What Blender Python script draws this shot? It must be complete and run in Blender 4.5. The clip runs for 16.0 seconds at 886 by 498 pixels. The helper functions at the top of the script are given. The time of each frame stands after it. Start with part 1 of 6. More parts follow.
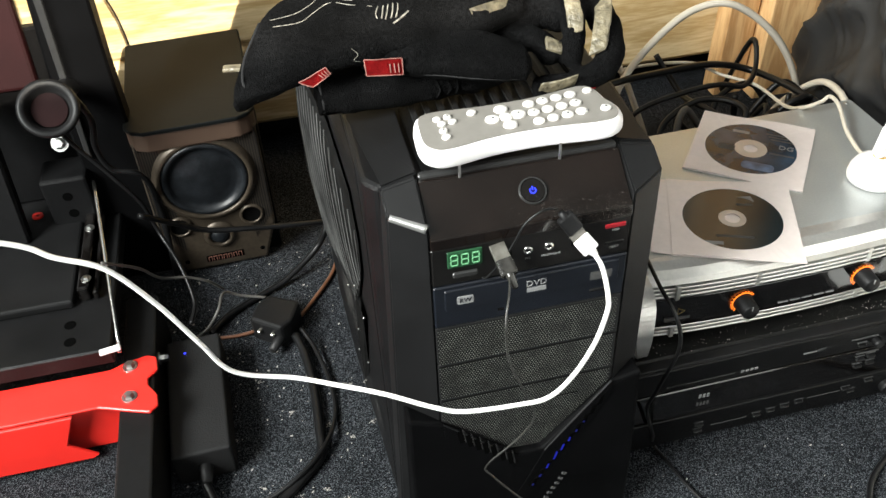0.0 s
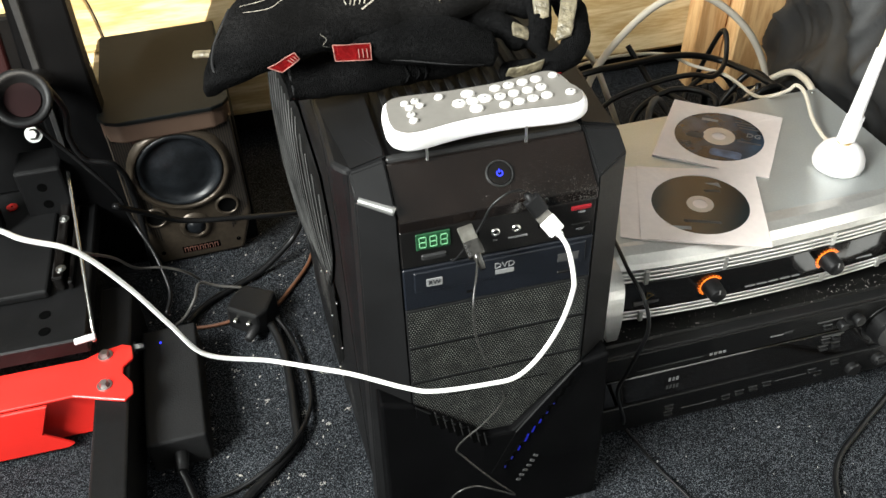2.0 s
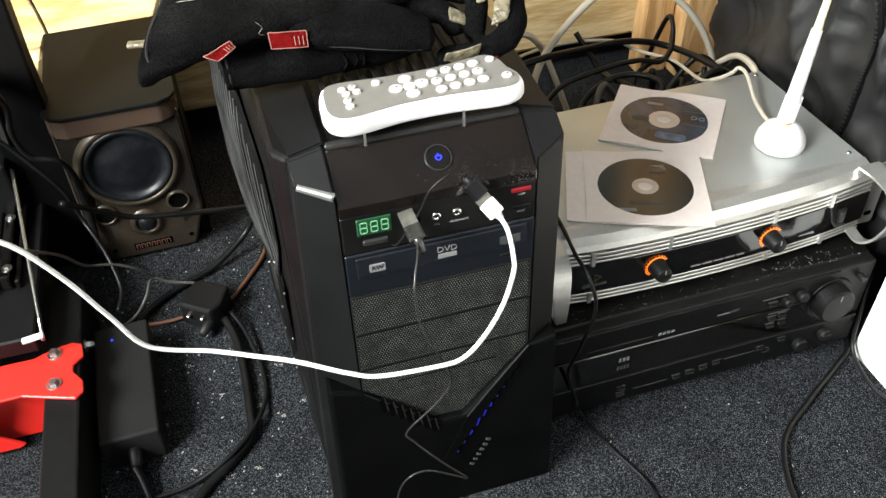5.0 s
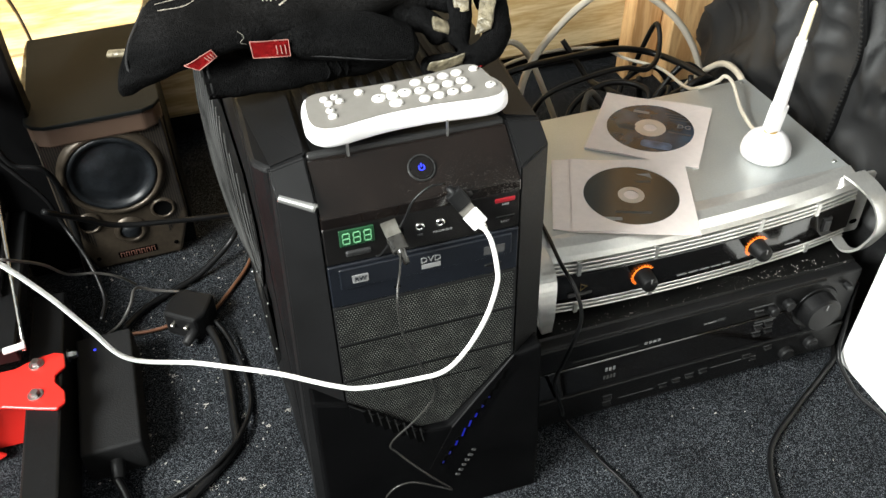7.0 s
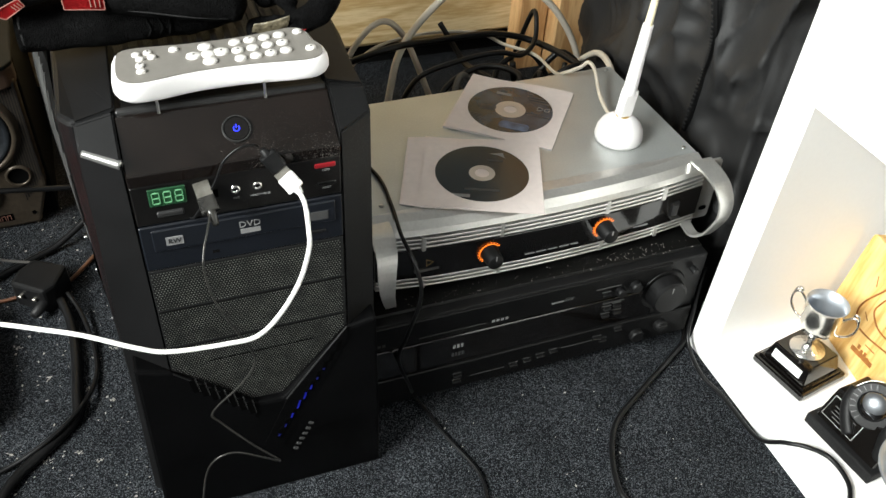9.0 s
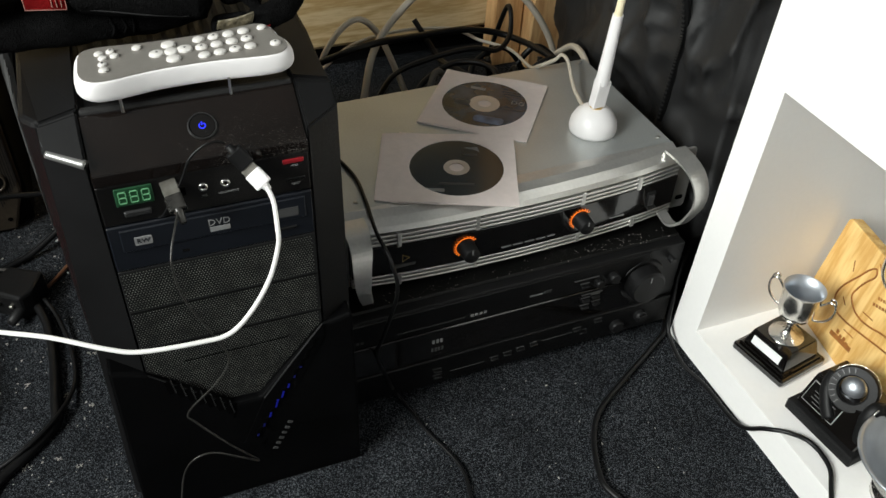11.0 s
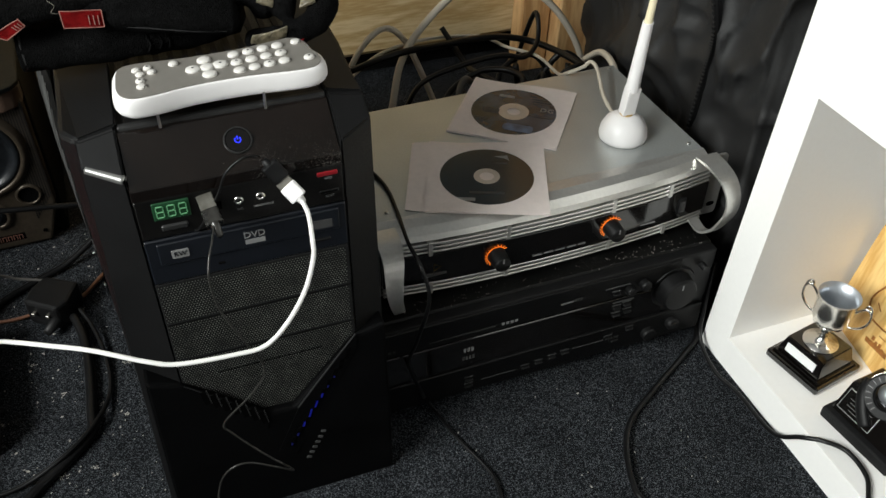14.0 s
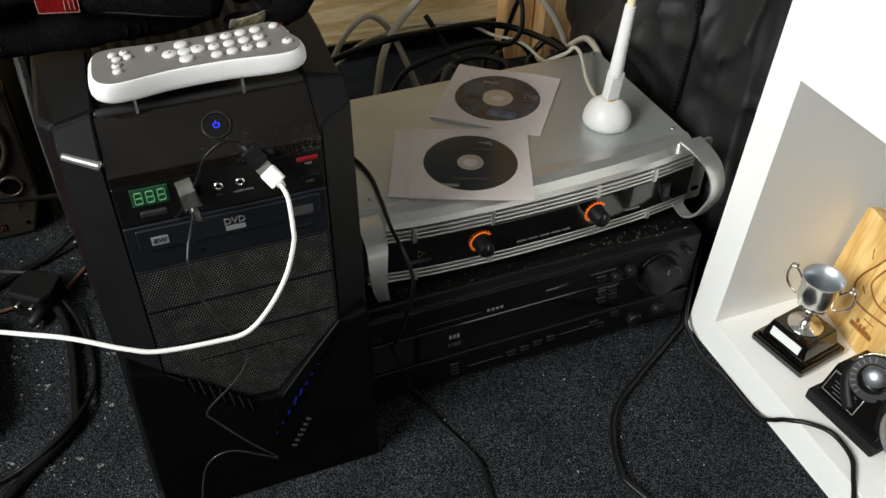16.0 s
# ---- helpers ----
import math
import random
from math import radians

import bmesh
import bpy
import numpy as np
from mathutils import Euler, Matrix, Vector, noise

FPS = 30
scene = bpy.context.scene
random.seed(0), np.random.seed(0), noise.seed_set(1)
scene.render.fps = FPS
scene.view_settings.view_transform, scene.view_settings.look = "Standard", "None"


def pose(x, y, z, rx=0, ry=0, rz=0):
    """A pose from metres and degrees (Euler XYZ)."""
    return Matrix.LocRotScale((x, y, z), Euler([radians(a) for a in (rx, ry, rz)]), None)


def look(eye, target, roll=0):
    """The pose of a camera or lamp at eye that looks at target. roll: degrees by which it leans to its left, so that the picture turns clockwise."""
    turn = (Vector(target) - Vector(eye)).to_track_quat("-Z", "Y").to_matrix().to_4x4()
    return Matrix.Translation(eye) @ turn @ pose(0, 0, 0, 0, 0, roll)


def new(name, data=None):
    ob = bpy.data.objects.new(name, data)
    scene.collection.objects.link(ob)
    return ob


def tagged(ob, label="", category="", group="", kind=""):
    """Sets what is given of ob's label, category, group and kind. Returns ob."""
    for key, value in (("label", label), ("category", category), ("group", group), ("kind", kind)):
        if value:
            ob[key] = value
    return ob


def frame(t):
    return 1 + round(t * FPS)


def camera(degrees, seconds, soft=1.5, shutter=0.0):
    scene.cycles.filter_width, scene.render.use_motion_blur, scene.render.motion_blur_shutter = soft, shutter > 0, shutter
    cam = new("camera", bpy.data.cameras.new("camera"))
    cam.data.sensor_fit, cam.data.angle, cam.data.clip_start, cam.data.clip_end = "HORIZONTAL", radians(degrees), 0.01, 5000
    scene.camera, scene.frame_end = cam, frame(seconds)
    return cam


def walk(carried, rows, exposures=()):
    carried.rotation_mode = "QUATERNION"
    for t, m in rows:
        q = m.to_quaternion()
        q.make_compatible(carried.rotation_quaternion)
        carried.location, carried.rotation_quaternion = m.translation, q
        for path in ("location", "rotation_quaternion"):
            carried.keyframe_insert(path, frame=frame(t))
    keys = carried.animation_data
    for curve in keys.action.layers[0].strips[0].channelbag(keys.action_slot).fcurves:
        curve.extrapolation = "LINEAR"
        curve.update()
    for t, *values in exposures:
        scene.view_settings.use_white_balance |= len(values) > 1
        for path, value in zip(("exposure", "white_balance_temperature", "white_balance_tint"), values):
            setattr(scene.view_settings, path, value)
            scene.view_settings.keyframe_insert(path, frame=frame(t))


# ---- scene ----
from mathutils.bvhtree import BVHTree

cam = camera(54.1, 16.0)
PATH = [
    (0, (-0.083, -0.456, 0.779), (0.214, 1.032, -0.524), -3.0),
    (0.22, (-0.0814, -0.461, 0.7815), (0.228, 1.018, -0.529), -2.88),
    (0.5, (-0.079, -0.469, 0.785), (0.248, 1.02, -0.509), -2.7),
    (1, (-0.074, -0.475, 0.781), (0.265, 1.01, -0.516), -2.4),
    (1.5, (-0.076, -0.474, 0.778), (0.254, 1.006, -0.526), -2.4),
    (2, (-0.076, -0.473, 0.776), (0.257, 1.003, -0.531), -2.4),
    (2.5, (-0.074, -0.475, 0.777), (0.267, 1.005, -0.525), -2.4),
    (3, (-0.072, -0.476, 0.777), (0.271, 1.005, -0.523), -2.5),
    (3.5, (-0.07, -0.476, 0.777), (0.279, 1.0, -0.528), -2.6),
    (4, (-0.068, -0.477, 0.776), (0.291, 0.993, -0.532), -2.6),
    (4.5, (-0.065, -0.479, 0.776), (0.305, 0.984, -0.536), -2.5),
    (5, (-0.058, -0.486, 0.771), (0.34, 0.966, -0.546), -2.2),
    (5.2, (-0.053, -0.488, 0.77), (0.354, 0.963, -0.544), -1.9),
    (7.3, (-0.051, -0.481, 0.772), (0.37, 0.972, -0.536), -1.7),
    (7.5, (-0.053, -0.487, 0.778), (0.357, 0.971, -0.529), -2.0),
    (8, (-0.049, -0.49, 0.774), (0.364, 0.969, -0.531), -2.1),
    (8.5, (-0.034, -0.489, 0.768), (0.438, 0.941, -0.548), -0.4),
    (8.7, (-0.0045, -0.503, 0.7610), (0.512, 0.912, -0.5535), 1.6),
    (9, (0.027, -0.52, 0.753), (0.591, 0.879, -0.56), 3.6),
    (9.2, (0.0433, -0.5375, 0.7455), (0.6094, 0.8466, -0.5826), 2.78),
    (11.3, (0.04, -0.526, 0.748), (0.6248, 0.8697, -0.5597), 2.61),
    (11.5, (0.04, -0.525, 0.749), (0.616, 0.867, -0.566), 2.5),
    (12, (0.034, -0.527, 0.75), (0.588, 0.877, -0.562), 2.0),
    (12.5, (0.036, -0.524, 0.753), (0.586, 0.886, -0.553), 1.9),
    (13, (0.035, -0.524, 0.753), (0.583, 0.891, -0.55), 1.8),
    (13.5, (0.036, -0.524, 0.754), (0.576, 0.894, -0.549), 1.3),
    (14, (0.034, -0.523, 0.753), (0.569, 0.895, -0.553), 0.9),
    (14.5, (0.035, -0.523, 0.753), (0.566, 0.896, -0.553), 0.7),
    (15, (0.035, -0.523, 0.75), (0.564, 0.896, -0.557), 0.7),
    (15.5, (0.037, -0.524, 0.749), (0.576, 0.884, -0.566), 0.9),
    (16, (0.04, -0.528, 0.746), (0.59, 0.874, -0.571), 0.8),
]
EXPOSURE = [(0, 1.0), (8.0, 1.0), (8.5, 1.10), (9.0, 0.60), (9.3, 0.2), (11.3, -0.25), (16, -0.33)]
walk(cam, [(t, look(eye, target, roll)) for t, eye, target, roll in PATH], EXPOSURE)

# ---- world and light ----
world = bpy.data.worlds.new("world")
scene.world = world
world.use_nodes = True
wn = world.node_tree.nodes
sky = wn.new("ShaderNodeTexSky")
sky.sky_type = "NISHITA"
sky.sun_disc = False
SUN_EL, SUN_AZ = 27.0, -15.0
sky.sun_elevation, sky.sun_rotation = radians(SUN_EL), radians(180 + SUN_AZ)
world.node_tree.links.new(sky.outputs[0], wn["Background"].inputs[0])
wn["Background"].inputs[1].default_value = 0.10

sun_dir = Vector((math.sin(radians(SUN_AZ)) * math.cos(radians(SUN_EL)), math.cos(radians(SUN_AZ)) * math.cos(radians(SUN_EL)), -math.sin(radians(SUN_EL))))
sun = new("sun", bpy.data.lights.new("sun", "SUN"))
sun.data.energy, sun.data.angle, sun.data.color = 5.0, radians(0.5), (1.0, 0.93, 0.8)
sun.matrix_world = look((0, -4, 4), Vector((0, -4, 4)) + sun_dir)

WIN = (-0.30, 1.04, 1.71, 2.1)       # sunny window in the south wall: x from, x to, z from, z to
WEST = (-1.30, -0.05, 1.10, 2.15)     # large window in the west wall: y from, y to, z from, z to
window_light = new("window_light", bpy.data.lights.new("window_light", "AREA"))
window_light.data.shape = "RECTANGLE"
window_light.data.size, window_light.data.size_y = WEST[1] - WEST[0], WEST[3] - WEST[2]
window_light.data.energy, window_light.data.color = 146.0, (0.95, 0.98, 0.94)
window_light.matrix_world = pose(-1.61, (WEST[0] + WEST[1]) / 2, (WEST[2] + WEST[3]) / 2, 90, 0, -90)


# ---- materials ----
def material(name, colour, rough=0.5, metal=0.0, grain=0.0, scale=200.0, bump=0.0, bump_scale=400.0, stain=0.0, stain_scale=12.0,
             stretch=(1, 1, 1), specular=0.5, coat=0.0, emit=None, power=0.0, dust=0.0):
    """Plain surface with grain and stains in its colour, and fine relief."""
    m = bpy.data.materials.new(name)
    m.use_nodes = True
    n, l = m.node_tree.nodes, m.node_tree.links
    b = n["Principled BSDF"]
    b.inputs["Roughness"].default_value, b.inputs["Metallic"].default_value = rough, metal
    b.inputs["Specular IOR Level"].default_value, b.inputs["Coat Weight"].default_value = specular, coat
    c = (*colour, 1.0)
    b.inputs["Base Color"].default_value = c
    if emit:
        b.inputs["Emission Color"].default_value, b.inputs["Emission Strength"].default_value = (*emit, 1), power
    if not (grain or stain or bump or dust):
        return m
    co = n.new("ShaderNodeTexCoord")
    mp = n.new("ShaderNodeMapping")
    mp.inputs["Scale"].default_value = stretch
    l.new(co.outputs["Object"], mp.inputs[0])
    last = None

    def noise_at(sc, detail=3.0):
        t = n.new("ShaderNodeTexNoise")
        t.inputs["Scale"].default_value, t.inputs["Detail"].default_value = sc, detail
        l.new(mp.outputs[0], t.inputs["Vector"])
        return t

    for amount, sc in ((grain, scale), (stain, stain_scale)):
        if not amount:
            continue
        t = noise_at(sc)
        r = n.new("ShaderNodeMapRange")
        r.inputs[1].default_value, r.inputs[2].default_value = 0.3, 0.7
        r.inputs[3].default_value, r.inputs[4].default_value = 1 - amount, 1 + amount
        l.new(t.outputs[0], r.inputs[0])
        mix = n.new("ShaderNodeMix")
        mix.data_type, mix.blend_type = "RGBA", "MULTIPLY"
        mix.inputs[0].default_value = 1.0
        if last is None:
            mix.inputs[6].default_value = c
        else:
            l.new(last, mix.inputs[6])
        l.new(r.outputs[0], mix.inputs[7])
        last = mix.outputs[2]
    if dust:
        t = noise_at(1300.0, 2.0)
        t2 = noise_at(7.0, 4.0)
        mu = n.new("ShaderNodeMath")
        mu.operation = "MULTIPLY"
        l.new(t.outputs[0], mu.inputs[0]), l.new(t2.outputs[0], mu.inputs[1])
        r = n.new("ShaderNodeMapRange")
        r.inputs[1].default_value, r.inputs[2].default_value, r.inputs[4].default_value = 0.37, 0.42, dust
        l.new(mu.outputs[0], r.inputs[0])
        mix = n.new("ShaderNodeMix")
        mix.data_type = "RGBA"
        l.new(r.outputs[0], mix.inputs[0])
        if last is None:
            mix.inputs[6].default_value = c
        else:
            l.new(last, mix.inputs[6])
        mix.inputs[7].default_value = (0.45, 0.43, 0.40, 1)
        last = mix.outputs[2]
    if last:
        l.new(last, b.inputs["Base Color"])
    if bump:
        t = noise_at(bump_scale)
        bp = n.new("ShaderNodeBump")
        bp.inputs["Strength"].default_value, bp.inputs["Distance"].default_value = bump, 0.002
        l.new(t.outputs[0], bp.inputs["Height"])
        l.new(bp.outputs[0], b.inputs["Normal"])
    return m


def wood_material(name, light, dark, along="X", ring=26.0):
    m = bpy.data.materials.new(name)
    m.use_nodes = True
    n, l = m.node_tree.nodes, m.node_tree.links
    b = n["Principled BSDF"]
    b.inputs["Roughness"].default_value = 0.55
    co, mp = n.new("ShaderNodeTexCoord"), n.new("ShaderNodeMapping")
    mp.inputs["Scale"].default_value = {"X": (1.2, 10, 10), "Z": (10, 10, 1.2), "Y": (10, 1.2, 10)}[along]
    l.new(co.outputs["Object"], mp.inputs[0])
    big, fine = n.new("ShaderNodeTexNoise"), n.new("ShaderNodeTexNoise")
    big.inputs["Scale"].default_value, big.inputs["Detail"].default_value, big.inputs["Distortion"].default_value = 2.2, 2.0, 0.6
    fine.inputs["Scale"].default_value, fine.inputs["Detail"].default_value = 30.0, 5.0
    l.new(mp.outputs[0], big.inputs["Vector"]), l.new(mp.outputs[0], fine.inputs["Vector"])
    rings = n.new("ShaderNodeMath")
    rings.operation = "MULTIPLY"
    rings.inputs[1].default_value = ring
    l.new(big.outputs[0], rings.inputs[0])
    sine = n.new("ShaderNodeMath")
    sine.operation = "SINE"
    l.new(rings.outputs[0], sine.inputs[0])
    add = n.new("ShaderNodeMath")
    add.operation = "MULTIPLY_ADD"
    add.inputs[1].default_value = 0.22
    l.new(sine.outputs[0], add.inputs[0]), l.new(fine.outputs[0], add.inputs[2])
    ramp = n.new("ShaderNodeValToRGB")
    ramp.color_ramp.elements[0].position, ramp.color_ramp.elements[1].position = 0.25, 0.75
    ramp.color_ramp.elements[0].color, ramp.color_ramp.elements[1].color = (*dark, 1), (*light, 1)
    l.new(add.outputs[0], ramp.inputs[0])
    l.new(ramp.outputs[0], b.inputs["Base Color"])
    bp = n.new("ShaderNodeBump")
    bp.inputs["Strength"].default_value, bp.inputs["Distance"].default_value = 0.25, 0.001
    l.new(fine.outputs[0], bp.inputs["Height"]), l.new(bp.outputs[0], b.inputs["Normal"])
    return m


def carpet_material():
    """Short cut pile: fine dark tufts with pale blue-grey flecks, worn in broad patches."""
    m = material("carpet", (0.02, 0.022, 0.026), 0.95, bump=0.8, bump_scale=900.0, specular=0.08)
    n, l = m.node_tree.nodes, m.node_tree.links
    b = n["Principled BSDF"]
    co = n.new("ShaderNodeTexCoord")
    v, w = n.new("ShaderNodeTexNoise"), n.new("ShaderNodeTexNoise")
    v.inputs["Scale"].default_value, v.inputs["Detail"].default_value, v.inputs["Roughness"].default_value = 620.0, 5.0, 0.75
    w.inputs["Scale"].default_value, w.inputs["Detail"].default_value = 14.0, 5.0
    l.new(co.outputs["Object"], v.inputs["Vector"]), l.new(co.outputs["Object"], w.inputs["Vector"])
    tuft = n.new("ShaderNodeTexVoronoi")
    tuft.inputs["Scale"].default_value = 1150.0
    l.new(co.outputs["Object"], tuft.inputs["Vector"])
    sep = n.new("ShaderNodeSeparateColor")
    l.new(tuft.outputs["Color"], sep.inputs[0])
    both = n.new("ShaderNodeMix")
    both.inputs[0].default_value = 0.45
    l.new(v.outputs[0], both.inputs[2]), l.new(sep.outputs[0], both.inputs[3])
    ramp = n.new("ShaderNodeValToRGB")
    e = ramp.color_ramp.elements
    e[0].position, e[0].color = 0.30, (0.0035, 0.0042, 0.0055, 1)
    e[1].position, e[1].color = 0.76, (0.115, 0.123, 0.135, 1)
    mid = e.new(0.555)
    mid.color = (0.0082, 0.0092, 0.0110, 1)
    l.new(both.outputs[0], ramp.inputs[0])
    worn = n.new("ShaderNodeMapRange")
    worn.inputs[1].default_value, worn.inputs[2].default_value, worn.inputs[3].default_value, worn.inputs[4].default_value = 0.3, 0.7, 0.7, 1.25
    l.new(w.outputs[0], worn.inputs[0])
    mix = n.new("ShaderNodeMix")
    mix.data_type, mix.blend_type = "RGBA", "MULTIPLY"
    mix.inputs[0].default_value = 1.0
    l.new(ramp.outputs[0], mix.inputs[6]), l.new(worn.outputs[0], mix.inputs[7])
    l.new(mix.outputs[2], b.inputs["Base Color"])
    return m


CARPET = carpet_material()
PINE = wood_material("pine_boards", (0.74, 0.58, 0.33), (0.50, 0.33, 0.14))
PINE_UP = wood_material("pine_stud", (0.66, 0.42, 0.20), (0.46, 0.25, 0.10), "Z")
BAMBOO = wood_material("bamboo_board", (0.82, 0.56, 0.22), (0.62, 0.35, 0.10), "Z", 40.0)
# for unseen walls and ceiling: kept dark to cut bounced fill light
PLASTER = material("unseen_wall_grey", (0.13, 0.132, 0.135), 0.9, grain=0.06, scale=90, stain=0.08, stain_scale=3)
BLACK_PLASTIC = material("black_plastic", (0.0032, 0.0032, 0.0034), 0.42, grain=0.15, bump=0.25, bump_scale=1200, stain=0.25, stain_scale=18, dust=0.10, specular=0.22)
BLACK_SATIN = material("black_satin", (0.0055, 0.0055, 0.0058), 0.5, grain=0.12, bump=0.06, bump_scale=1400, stain=0.3, stain_scale=15, specular=0.25, dust=0.06)
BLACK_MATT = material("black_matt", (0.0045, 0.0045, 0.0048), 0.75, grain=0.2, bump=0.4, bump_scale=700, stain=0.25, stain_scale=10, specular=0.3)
BLACK_GLOSS = material("black_gloss", (0.004, 0.0033, 0.003), 0.10, stain=0.3, stain_scale=20, dust=0.12, coat=0.5)
# black gloss tinted with the brown that the panel would reflect
PANEL_REFLECTION = material("panel_brown_reflection", (0.0062, 0.0042, 0.0034), 0.11, stain=0.35, stain_scale=20, dust=0.25, coat=0.4)
BOARD_INK = material("burnt_line", (0.30, 0.11, 0.02), 0.7, stain=0.3, stain_scale=80)
# tower plastic darkened to hold the chin's shade; the rig's upright shares it
CHIN_SHADE_BLACK = material("chin_shade_black", (0.0016, 0.0016, 0.0018), 0.6, grain=0.2, bump=0.25, bump_scale=1200, stain=0.3, stain_scale=18, dust=0.05, specular=0.06)
STRIP_BLACK = material("strip_black", (0.0045, 0.004, 0.0038), 0.34, stain=0.3, stain_scale=20, dust=0.1, specular=0.4)
BLACK_METAL = material("black_powder_coat", (0.0042, 0.0042, 0.0045), 0.48, grain=0.2, bump=0.2, bump_scale=1400, stain=0.3, stain_scale=20, dust=0.2, specular=0.2)
DUSTY_BLACK = material("dusty_black_lid", (0.0030, 0.0029, 0.0027), 0.5, grain=0.3, scale=300, stain=0.5, stain_scale=14, dust=0.35, bump=0.1, specular=0.2)
DRIVE_BLACK = material("drive_black", (0.005, 0.0065, 0.010), 0.38, grain=0.12, bump=0.15, bump_scale=900)
MESH_GREY = material("steel_mesh", (0.0045, 0.0045, 0.0045), 0.85, 0.0, grain=0.15, scale=60, specular=0.05, stain=0.4, stain_scale=40)
MESH_DOT = material("mesh_wire", (0.20, 0.21, 0.19), 0.42, 0.5, stain=0.6, stain_scale=60)
SLOT_DIM = material("slot_dim_blue", (0.004, 0.006, 0.06), 0.4, emit=(0.02, 0.03, 1.0), power=0.025)
SLOT_BLUE = material("slot_blue", (0.004, 0.006, 0.10), 0.4, emit=(0.02, 0.03, 1.0), power=0.10)
# pale metal that draws a highlight on the black cheek
BEVEL_HIGHLIGHT = material("bevel_highlight", (0.30, 0.30, 0.29), 0.36, 0.7)
PRINT_BLUE = material("print_blue", (0.07, 0.11, 0.19), 0.4, stain=0.8, stain_scale=60)
MESH_WIRE = material("dusty_wire", (0.040, 0.040, 0.039), 0.7, stain=0.6, stain_scale=30, specular=0.2)
HOLE = material("hole_black", (0.002, 0.002, 0.002), 0.9, specular=0.0)
GREY_STRIP = material("grey_strip", (0.03, 0.03, 0.03), 0.35, 0.3, grain=0.1)
SILVER = material("silver_paint", (0.50, 0.52, 0.51), 0.33, 0.6, grain=0.05, scale=500, stain=0.10, stain_scale=9, bump=0.05, bump_scale=1500)
SILVER_EDGE = material("silver_cast", (0.66, 0.65, 0.62), 0.34, 0.8, grain=0.05, scale=300, stain=0.07)
CHROME = material("chrome", (0.78, 0.76, 0.72), 0.2, 1.0, stain=0.1, stain_scale=60)
STEEL = material("zinc_steel", (0.60, 0.60, 0.58), 0.3, 1.0, stain=0.2, stain_scale=90)
SATIN_CUP = material("satin_cup", (0.55, 0.58, 0.62), 0.4, 0.85, stain=0.08, stain_scale=50)
WHITE_LAM = material("white_laminate", (0.90, 0.89, 0.87), 0.42, grain=0.01, stain=0.02, stain_scale=5)
WHITE_PLASTIC = material("white_plastic", (0.80, 0.78, 0.78), 0.35, stain=0.04, stain_scale=30)
TIP_CREAM = material("yellowed_plastic", (0.80, 0.72, 0.50), 0.4, stain=0.05, stain_scale=40)
WHITE_RUBBER = material("white_rubber", (0.78, 0.77, 0.75), 0.45, stain=0.06, stain_scale=25)
CREAM_CABLE = material("cream_cable", (0.55, 0.50, 0.42), 0.5, stain=0.08, stain_scale=20)
GREY_FACE = material("warm_grey_face", (0.235, 0.22, 0.198), 0.42, 0.3, grain=0.04)
KEY_WHITE = material("key_rubber", (0.62, 0.60, 0.57), 0.6)
PAPER = material("paper_sleeve", (0.74, 0.66, 0.63), 0.85, grain=0.03, scale=150, stain=0.04, stain_scale=20, bump=0.1, bump_scale=300)
RED_PAINT = material("red_paint", (0.72, 0.025, 0.018), 0.32, stain=0.08, stain_scale=14, bump=0.05, bump_scale=300)
RED_TAG = material("red_tag", (0.21, 0.004, 0.005), 0.85, grain=0.2, bump=0.3, specular=0.15)
TAG_EDGE = material("tag_stitching", (0.26, 0.11, 0.09), 0.9)
RED_PLASTIC = material("red_plastic", (0.22, 0.01, 0.015), 0.3)
FABRIC = material("black_fabric", (0.0030, 0.0030, 0.0031), 0.95, grain=0.6, scale=420, bump=0.9, bump_scale=900, stain=0.5, stain_scale=25, specular=0.05)
NYLON = material("black_nylon", (0.0150, 0.0150, 0.0155), 0.58, grain=0.25, scale=500, bump=0.3, bump_scale=900, stain=0.25, stain_scale=12, specular=0.4)
PALE_LEATHER = material("pale_leather", (0.135, 0.115, 0.075), 0.42, grain=0.45, scale=160, bump=0.9, bump_scale=260, stain=0.3, stain_scale=60)
STITCH = material("white_stitching", (0.15, 0.14, 0.12), 0.8, stain=0.6, stain_scale=300)
CABLE_BLACK = material("cable_black", (0.0045, 0.0045, 0.0048), 0.4, stain=0.25, stain_scale=30, specular=0.3)
CABLE_DIM = material("cable_smoke", (0.022, 0.021, 0.019), 0.3, stain=0.3, stain_scale=40)
CABLE_GREY = material("cable_grey", (0.09, 0.085, 0.08), 0.5, stain=0.15, stain_scale=30)
CABLE_BROWN = material("cable_brown", (0.12, 0.05, 0.025), 0.45, stain=0.15, stain_scale=30)
CONE = material("speaker_cone", (0.0085, 0.0098, 0.0115), 0.36, stain=0.5, stain_scale=45, grain=0.3, scale=300, bump=0.1, bump_scale=500, specular=0.3)
BRONZE = material("bronze_plastic", (0.060, 0.047, 0.034), 0.36, 0.5, grain=0.15, stain=0.25, stain_scale=15)
SPK_VINYL = material("speaker_vinyl", (0.0040, 0.0048, 0.0048), 0.6, grain=0.25, scale=25, stretch=(1, 12, 1), bump=0.2, bump_scale=80, specular=0.08)
BROWN_TRIM = material("brown_trim", (0.060, 0.038, 0.027), 0.45, stain=0.15, specular=0.3)
PRINT_GREY = material("print_grey", (0.20, 0.20, 0.20), 0.6)
PRINT_DIM = material("print_dim", (0.045, 0.045, 0.045), 0.6)
BADGE_RED = material("badge_stroke_red", (0.16, 0.07, 0.05), 0.6)
PRINT_WHITE = material("print_white", (0.75, 0.75, 0.75), 0.6)
